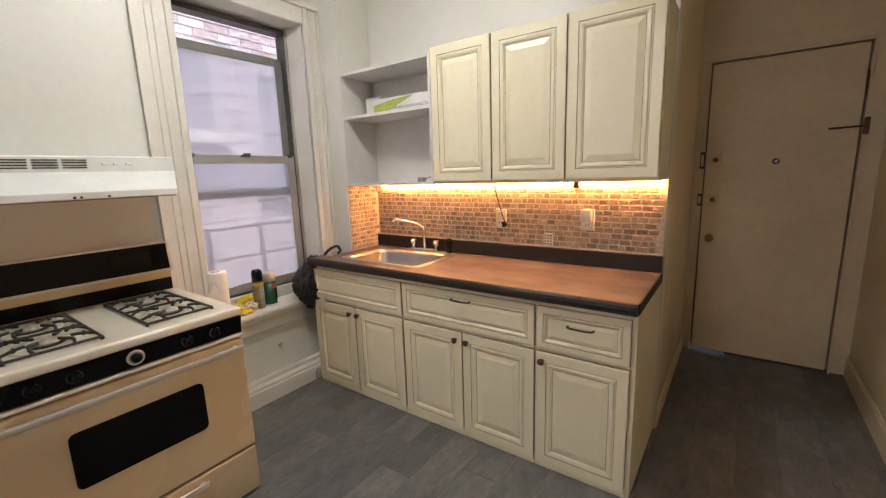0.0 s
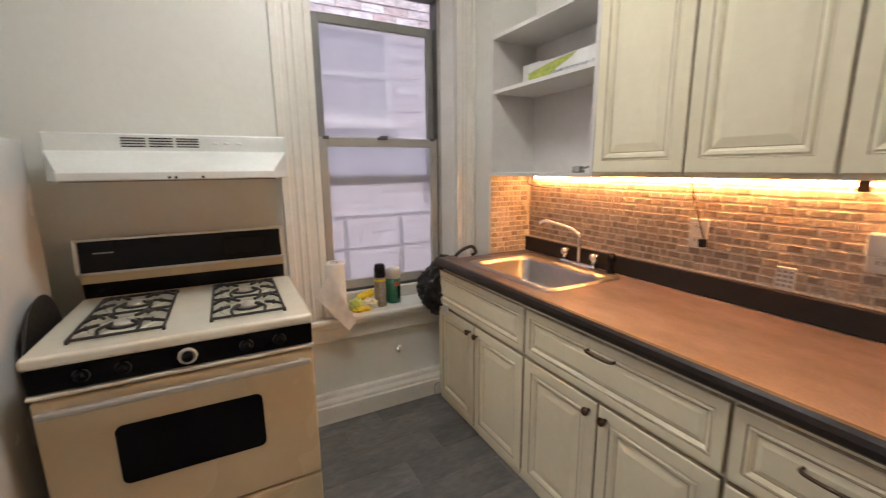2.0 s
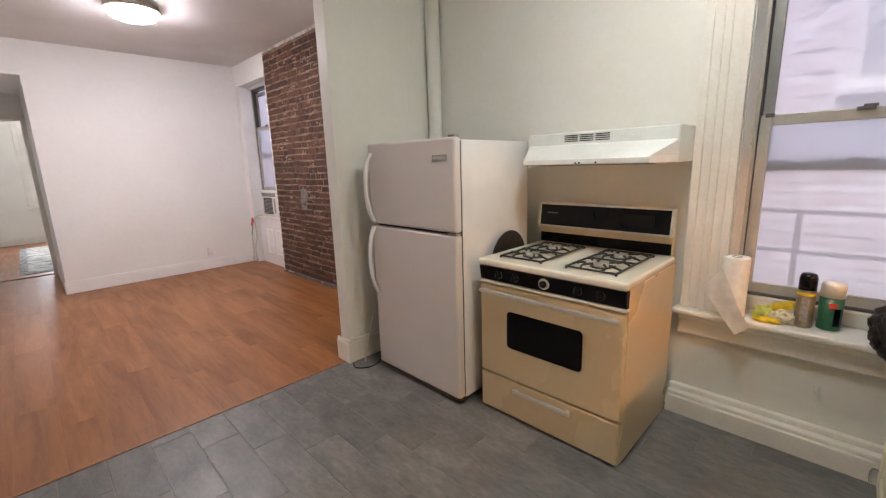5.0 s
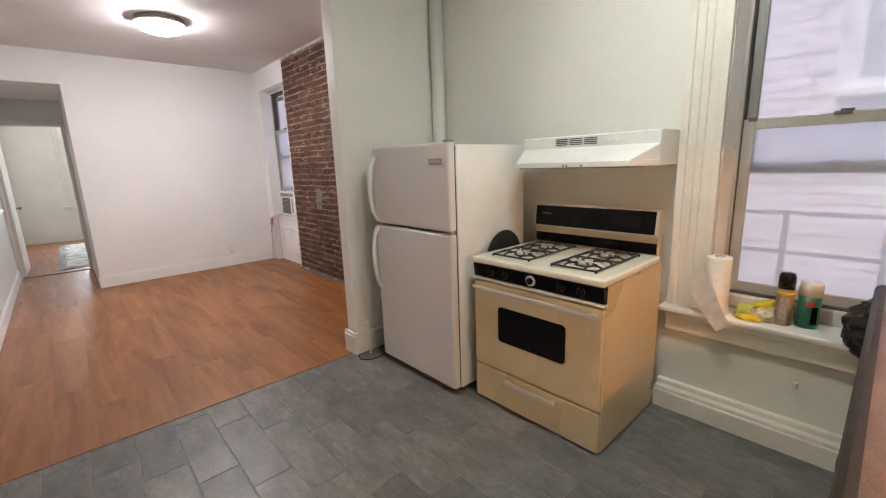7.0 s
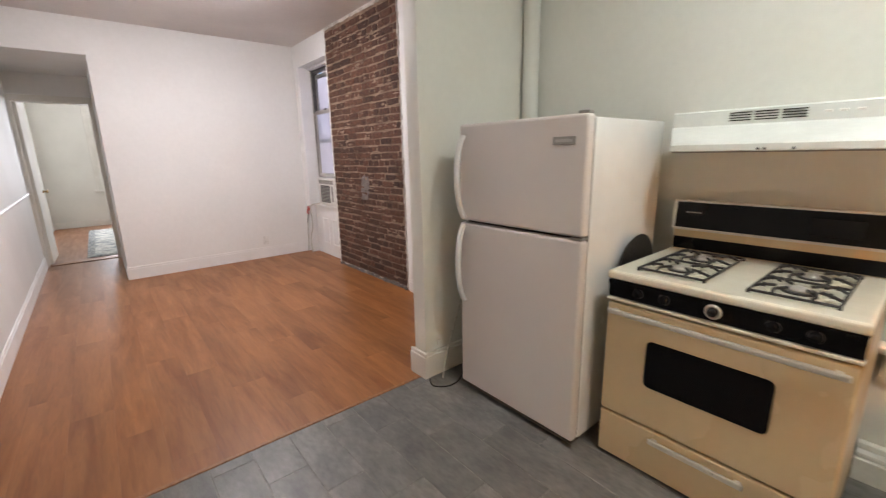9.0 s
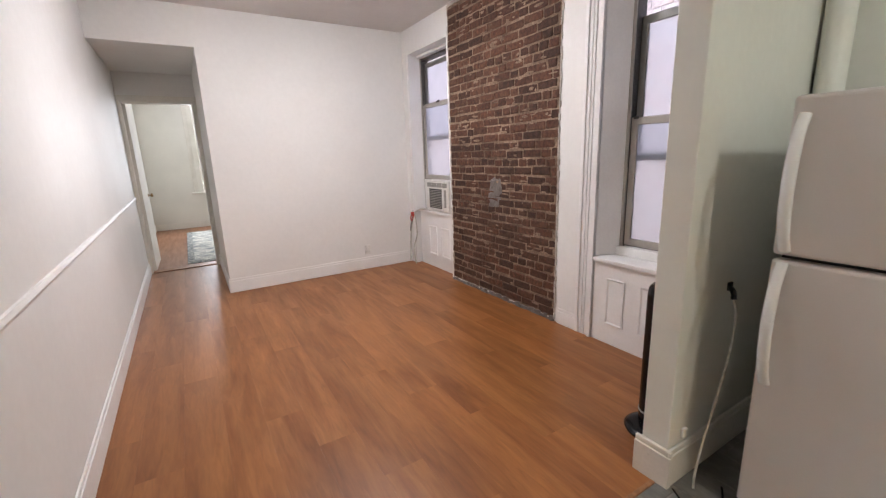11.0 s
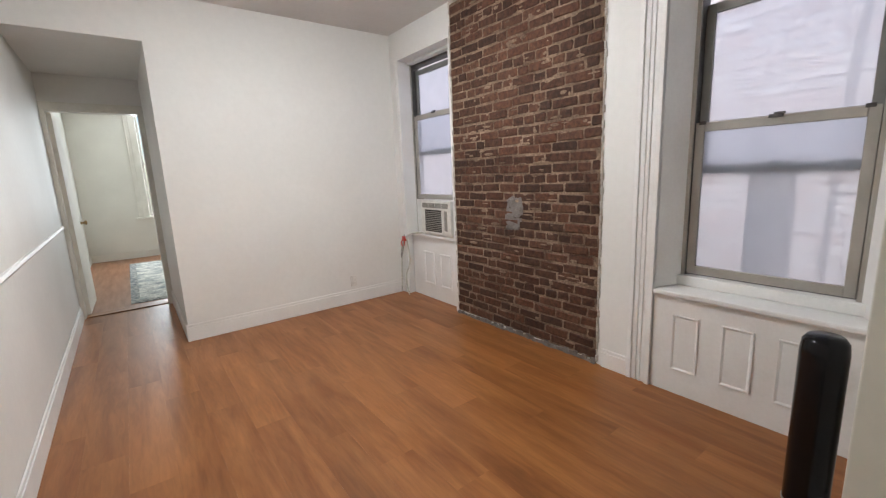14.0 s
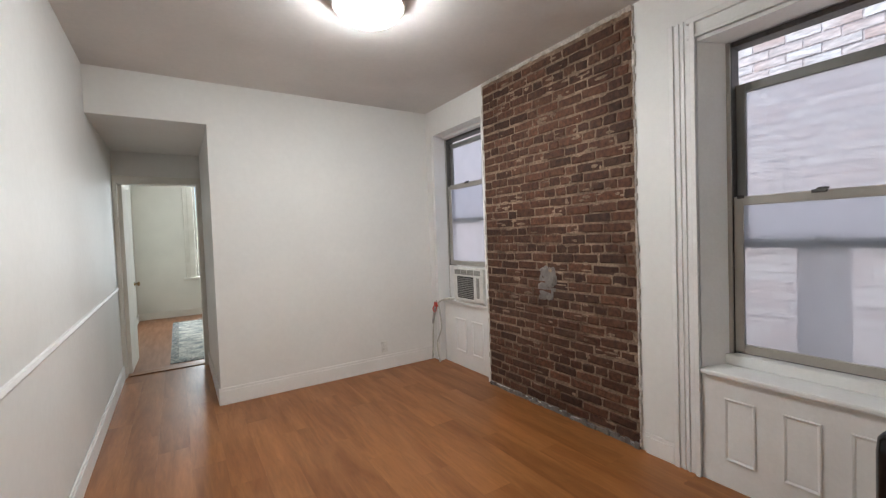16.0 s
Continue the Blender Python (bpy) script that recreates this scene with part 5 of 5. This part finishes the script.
TX, TY = -1.66, -1.01
th = thing("tower_fan", "glossy black tower fan standing on a round base", "tower fan", (TX, TY, 0))
part("base", lathe(bmesh.new(), [(0.001, 0.0), (0.125, 0.0), (0.128, 0.012), (0.11, 0.026), (0.07, 0.036), (0.001, 0.036)], (TX, TY, 0), 32), M_DKPLASTIC, th, soft=True)
col = part("column", lathe(bmesh.new(), [(0.062, 0.034), (0.066, 0.07), (0.067, 0.70), (0.063, 0.74), (0.05, 0.758), (0.001, 0.762)], (TX, TY, 0), 32), M_DKPLASTIC, th, soft=True)
part("collar", lathe(bmesh.new(), [(0.0675, 0.105), (0.069, 0.107), (0.069, 0.113), (0.0675, 0.115)], (TX, TY, 0), 32), M_GREYP, col)

ac = thing("air_conditioner", "white window air conditioner with grey grille", "air conditioner", (-2.4, -4.15, 0.71))
part("cabinet", B(-2.70, -4.40, 0.712, -2.335, -3.905, 1.075, r=0.008), M_PLASTIC, ac)
part("front_face", B(-2.335, -4.405, 0.735, -2.315, -3.90, 1.078, r=0.006), M_PLASTIC, ac)
part("grille", B(-2.3155, -4.33, 0.76, -2.312, -4.05, 0.985), M_GASKET, ac, "dark intake grille")
for i in range(11):
    part("slat", B(-2.3125, -4.33, 0.772 + i * 0.019, -2.308, -4.05, 0.780 + i * 0.019), M_GREYP, ac)
for i in range(4):
    part("vent", B(-2.3155, -4.375 + i * 0.112, 1.005, -2.311, -4.275 + i * 0.112, 1.055), M_GREYP, ac)
part("control_strip", B(-2.3155, -4.0, 0.78, -2.312, -3.955, 0.98), M_GREYP, ac)
part("side_filler", B(-2.47, -4.69, 0.712, -2.455, -4.405, 1.075), M_CARD, ac, "white accordion filler")
cb = thing("power_cords", "white and red power cords hanging in the corner", "cords", (-2.30, -4.72, 0))
part("cable", tube(bmesh.new(), [(-2.31, -4.40, 0.73), (-2.29, -4.6, 0.70), (-2.27, -4.70, 0.62), (-2.255, -4.76, 0.4), (-2.25, -4.775, 0.16), (-2.23, -4.76, 0.02)], 0.009, 6), M_CABLE, cb)
part("cable", tube(bmesh.new(), [(-2.27, -4.66, 0.66), (-2.26, -4.60, 0.4), (-2.25, -4.68, 0.2), (-2.23, -4.60, 0.01)], 0.008, 6), M_CABLE, cb)
part("cable", tube(bmesh.new(), [(-2.28, -4.72, 0.68), (-2.27, -4.78, 0.5), (-2.25, -4.76, 0.42), (-2.26, -4.70, 0.6)], 0.007, 6), M_GREYP, cb)
part("red_cable", tube(bmesh.new(), [(-2.27, -4.74, 0.63), (-2.262, -4.77, 0.58), (-2.26, -4.72, 0.55), (-2.262, -4.69, 0.62)], 0.007, 6), M_RED, cb)
part("red_plug", B(-2.285, -4.74, 0.615, -2.255, -4.68, 0.665, r=0.006), M_RED, cb)
ol = thing("wall_socket", "white plastic double wall socket on the white wall", "socket", (-1.66, -4.81, 0.24))
part("plate", B(-1.695, -4.8145, 0.185, -1.625, -4.806, 0.30, r=0.003), M_PLASTIC, ol)
for z in (0.22, 0.265):
    part("outlet", B(-1.677, -4.8065, z - 0.015, -1.643, -4.803, z + 0.015, r=0.003), M_PLASTIC, ol)

# ---- pieces last: bricks, tiles, planks ----
rng = random.Random(4)


def piece_mesh(name, dx, dy, dz, m, worn=0.0, bevel=0.0):
    t = B(-dx / 2, -dy / 2, -dz / 2, dx / 2, dy / 2, dz / 2, r=bevel, seg=1)
    if worn:
        for v in t.verts:
            v.co += Vector((rng.uniform(-1, 1), rng.uniform(-1, 1), rng.uniform(-1, 1))) * worn
    return mesh_of(name, t, m)


def piece(name, me, parent, x, y, z, turn=0.0):
    ob = new(name, me)
    ob.parent = parent
    ob.matrix_basis = pose(x, y, z, turn, 0, 0)
    return ob


# bare brick chimney breast
BY0, BY1 = -3.76, -2.26
brick = structure("wall_brick", B(WEST - 0.002, BY0, 0.03, WEST + 0.006, BY1, 2.79), M_MORTAR, "exposed old red brick chimney breast with rough mortar", "wall")
COURSE = 0.0715
shapes = {}
for w in (0.2, 0.095, 0.15):
    shapes[w] = [piece_mesh("brick", 0.014, w, 0.057, M_BRICK, 0.0042, 0.007) for _ in range(6)]
rest = bmesh.new()
count = 0
row = 0
z = 0.045 + 0.0285
while z + 0.03 < 2.79:
    header = row % 6 == 5
    y = BY0 + (0.0 if row % 2 else -0.05)
    while y < BY1:
        w = 0.095 if header else (0.2 if rng.random() < 0.72 else 0.095)
        a, b = max(y, BY0 + rng.uniform(0, 0.012)), min(y + w, BY1 - rng.uniform(0, 0.012))
        if b - a > 0.03:
            x = WEST + 0.003 + rng.uniform(0.0, 0.005)
            zz = z + rng.uniform(-0.005, 0.005) + 0.006 * noise.noise(Vector((y * 1.6, row * 0.35, 0)))
            if count < 300 and z < 1.35 and b - a > w * 0.98:
                ob = piece("brick", rng.choice(shapes[w]), brick, x, (a + b) / 2, zz, rng.uniform(-1.2, 1.2))
                count += 1
            else:
                t = B(-0.007, -(b - a) / 2, -0.0285, 0.007, (b - a) / 2, 0.0285, r=0.006, seg=1)
                for v in t.verts:
                    v.co += Vector((rng.uniform(-1, 1), rng.uniform(-1, 1), rng.uniform(-1, 1))) * 0.0042 + Vector((x, (a + b) / 2, zz))
                join(rest, t)
        y += w + rng.uniform(0.009, 0.014)
    z += COURSE
    row += 1


def island_material(m, name):
    """The same surface, shifting from island to island of one mesh."""
    c = m.copy()
    c.name = name
    n, link = c.node_tree.nodes, c.node_tree.links.new
    geo = next(k for k in n if k.bl_idname == "ShaderNodeNewGeometry")
    for k in [k for k in n if k.bl_idname == "ShaderNodeObjectInfo"]:
        for l in list(k.outputs["Random"].links):
            s = l.to_socket
            c.node_tree.links.remove(l)
            link(geo.outputs["Random Per Island"], s)
    return c


M_BRICK_REST = island_material(M_BRICK, "old_red_brick_upper")
ob = new("bricks", mesh_of("bricks", rest, M_BRICK_REST))
ob.parent = brick
tagged(ob, kind="stuff")
smear = bmesh.new()
for k in range(230):
    w, h = rng.uniform(0.008, 0.06), rng.uniform(0.004, 0.014)
    cy, cz = rng.uniform(BY0 + 0.05, BY1 - 0.05), 2.7 * rng.random() ** 0.8 + 0.06
    t = bmesh.new()
    bmesh.ops.create_icosphere(t, subdivisions=2, radius=1)
    for v in t.verts:
        s = 1 + 0.5 * noise.noise(v.co * 1.9 + Vector((k, 0, 0)))
        v.co = Vector((WEST + 0.0115 + v.co.x * 0.0045, cy + v.co.y * w * s, cz + v.co.z * h * s))
    join(smear, t)
ob = new("mortar_smears", mesh_of("mortar_smears", smear, M_MORTAR))
ob.parent = brick
tagged(ob, kind="stuff")
t = bmesh.new()
for k in range(60):
    for yy, s in ((BY0, -1), (BY1, 1)):
        zz = 0.02 + k * 0.0463
        w = rng.uniform(0.004, 0.018)
        box(t, WEST - 0.001, yy - (w if s < 0 else 0.004), zz, WEST + rng.uniform(0.006, 0.016), yy + (0.004 if s < 0 else w), zz + 0.0465, r=0.003, seg=1)
for k in range(40):
    yy = BY0 + k * 0.0375
    box(t, WEST, yy, 2.785 - rng.uniform(0, 0.012), WEST + 0.012, yy + 0.038, H_CEIL, r=0.003, seg=1)
base = bmesh.new()
for k in range(40):
    yy = BY0 + k * 0.0375
    box(base, WEST, yy, 0.0, WEST + rng.uniform(0.012, 0.03), yy + 0.038, rng.uniform(0.015, 0.045), r=0.003, seg=1)
structure("mortar_footing", base, M_CEMENT, "rough grey mortar footing below the brick", "trim")
structure("plaster_edge", t, M_PLASTER, "broken pale plaster edge round the brick", "trim")
t = bmesh.new()
bmesh.ops.create_icosphere(t, subdivisions=4, radius=1)
for v in t.verts:
    c = v.co.copy()
    s = 1 + 0.16 * noise.noise(c * 2.4) + 0.10 * noise.noise(c * 6)
    flat = max(0.3, (abs(c.y) ** 4 + abs(c.z) ** 4) ** 0.25) if abs(c.x) < 0.9 else 1.0
    reach = math.hypot(c.y, c.z) / flat
    v.co = Vector((WEST + 0.011 + c.x * 0.004, -3.03 + c.y * 0.088 * s * reach + (0.02 if c.z > 0 else 0.0), 1.01 + c.z * 0.13 * s * reach))
ob = new("cement_patch", mesh_of("cement_patch", t, M_CEMENT))
smooth(ob.data)
ob.parent = brick

# slate floor tiles run along the room
tiles = structure("floor_kitchen", B(OUTER + 0.1, -0.80, -0.011, 0.90, 3.9, 0.0012), M_GROUT, "grey slate-look plank tile floor with pale joints", "floor")
TW, TL = 0.178, 0.60
tm = [piece_mesh("tile", TW - 0.005, TL - 0.005, 0.008, M_TILE, 0.0, 0.0012) for _ in range(1)]
i = 0
x = -2.287
while x < 0.80:
    y = -0.795 + ((-0.13 - i * 0.2) % 0.60) - 0.60
    while y < 3.78:
        a, b = max(y, -0.797), min(y + TL, 3.80)
        if b - a > 0.02 and not (b <= 3.8 and a >= 2.6 and x + TW < -0.2):
            if b - a > TL - 0.001:
                piece("tile", tm[0], tiles, x + TW / 2, (a + b) / 2, -0.001 + rng.uniform(-0.0006, 0.0006))
            else:
                piece("tile", piece_mesh("tile", TW - 0.005, b - a - 0.005, 0.008, M_TILE, 0.0, 0.0012), tiles, x + TW / 2, (a + b) / 2, -0.001)
        y += TL
    x += TW
    i += 1
structure("threshold_strip", B(-1.348, -0.815, -0.004, 0.72, -0.795, 0.008, r=0.003), M_LAMB, "thin dark metal edge between tiles and laminate", "threshold")

# laminate planks
lam = structure("floor_living", B(OUTER + 0.1, -6.44, -0.011, 0.9, -0.812, -0.0045), M_LAMB, "warm orange-brown laminate plank floor", "floor")
PW, PL = 0.19, 1.22
pm = piece_mesh("plank", PW - 0.0002, PL - 0.0002, 0.008, M_LAM)
i = 0
x = -2.50
while x < 0.72:
    y = -6.44 - (i * 0.3571 % PL)
    while y < -0.82:
        a, b = max(y, -6.338), min(y + PL, -0.816)
        if b - a > 0.02:
            if b - a > PL - 0.001:
                piece("plank", pm, lam, x + PW / 2, (a + b) / 2, -0.0035)
            else:
                piece("plank", piece_mesh("plank", PW - 0.0002, b - a - 0.0002, 0.008, M_LAM), lam, x + PW / 2, (a + b) / 2, -0.0035)
        y += PL
    x += PW
    i += 1

# stone mosaic splashback, on the wall and on the pilaster's side
splash = structure("splashback", B(-2.132, 2.4905, 0.97, -0.166, 2.4995, 1.348), M_STGROUT, "tumbled travertine brick mosaic splashback", "splashback")
side = structure("splashback_side", B(-2.1345, 2.2, 0.885, -2.1265, 2.4903, 1.344), M_STGROUT, "tumbled travertine brick mosaic on the return wall", "splashback")
stones = {w: [piece_mesh("tile", w - 0.006, 0.008, 0.0245, M_STONE, 0.0012, 0.002) for _ in range(3)] for w in (0.05, 0.06, 0.034)}
sides = {w: [piece_mesh("tile", 0.008, w - 0.006, 0.0245, M_STONE, 0.0008, 0.002) for _ in range(3)] for w in (0.05, 0.034)}
RH = 0.0305
left = bmesh.new()
n = 0
for r in range(12):
    z = 0.976 + RH * (r + 0.5)
    if z + RH / 2 > 1.35:
        break
    x = -2.13 + rng.uniform(0, 0.02)
    while x < -0.19:
        w = rng.choice((0.05, 0.05, 0.05, 0.06, 0.034))
        if x + w > -0.168:
            break
        if n < 300 and x > -1.55:
            piece("tile", rng.choice(stones[w]), splash, x + w / 2, 2.4915 + rng.uniform(-0.0014, 0.001), z + rng.uniform(-0.0008, 0.0008))
            n += 1
        else:
            t = B(x, 2.4875, z - 0.01225, x + w - 0.006, 2.4955, z + 0.01225, r=0.002, seg=1)
            join(left, t)
        x += w
M_STONE_REST = island_material(M_STONE, "travertine_mosaic_rest")
ob = new("tiles", mesh_of("tiles", left, M_STONE_REST))
ob.parent = splash
tagged(ob, kind="stuff")
for r in range(15):
    z = 0.887 + RH * (r + 0.5)
    y = 2.202
    while y < 2.45:
        w = rng.choice((0.05, 0.05, 0.034))
        if y + w > 2.487:
            break
        piece("tile", rng.choice(sides[w]), side, -2.1275, y + w / 2, z)
        y += w

# outer brick of the light shaft, joined
t = bmesh.new()
for r in range(58):
    z = 0.2 + r * 0.075
    if z > 3.4:
        break
    y = -5.6 + (0.11 if r % 2 else 0)
    while y < 3.6:
        if not (1.42 < y + 0.1 < 2.42 and 1.68 < z < 2.64) and not (2.50 < y + 0.1 < 3.38 and 1.18 < z < 2.52):
            box(t, -3.925, y, z, -3.914 + rng.uniform(0, 0.005), y + 0.205, z + 0.062)
        y += 0.218
ob = new("bricks", mesh_of("bricks", t, island_material(M_OUT, "painted_outside_brick_rest")))
ob.parent = bpy.data.objects["backdrop_shaft_wall"]
tagged(ob, kind="stuff")
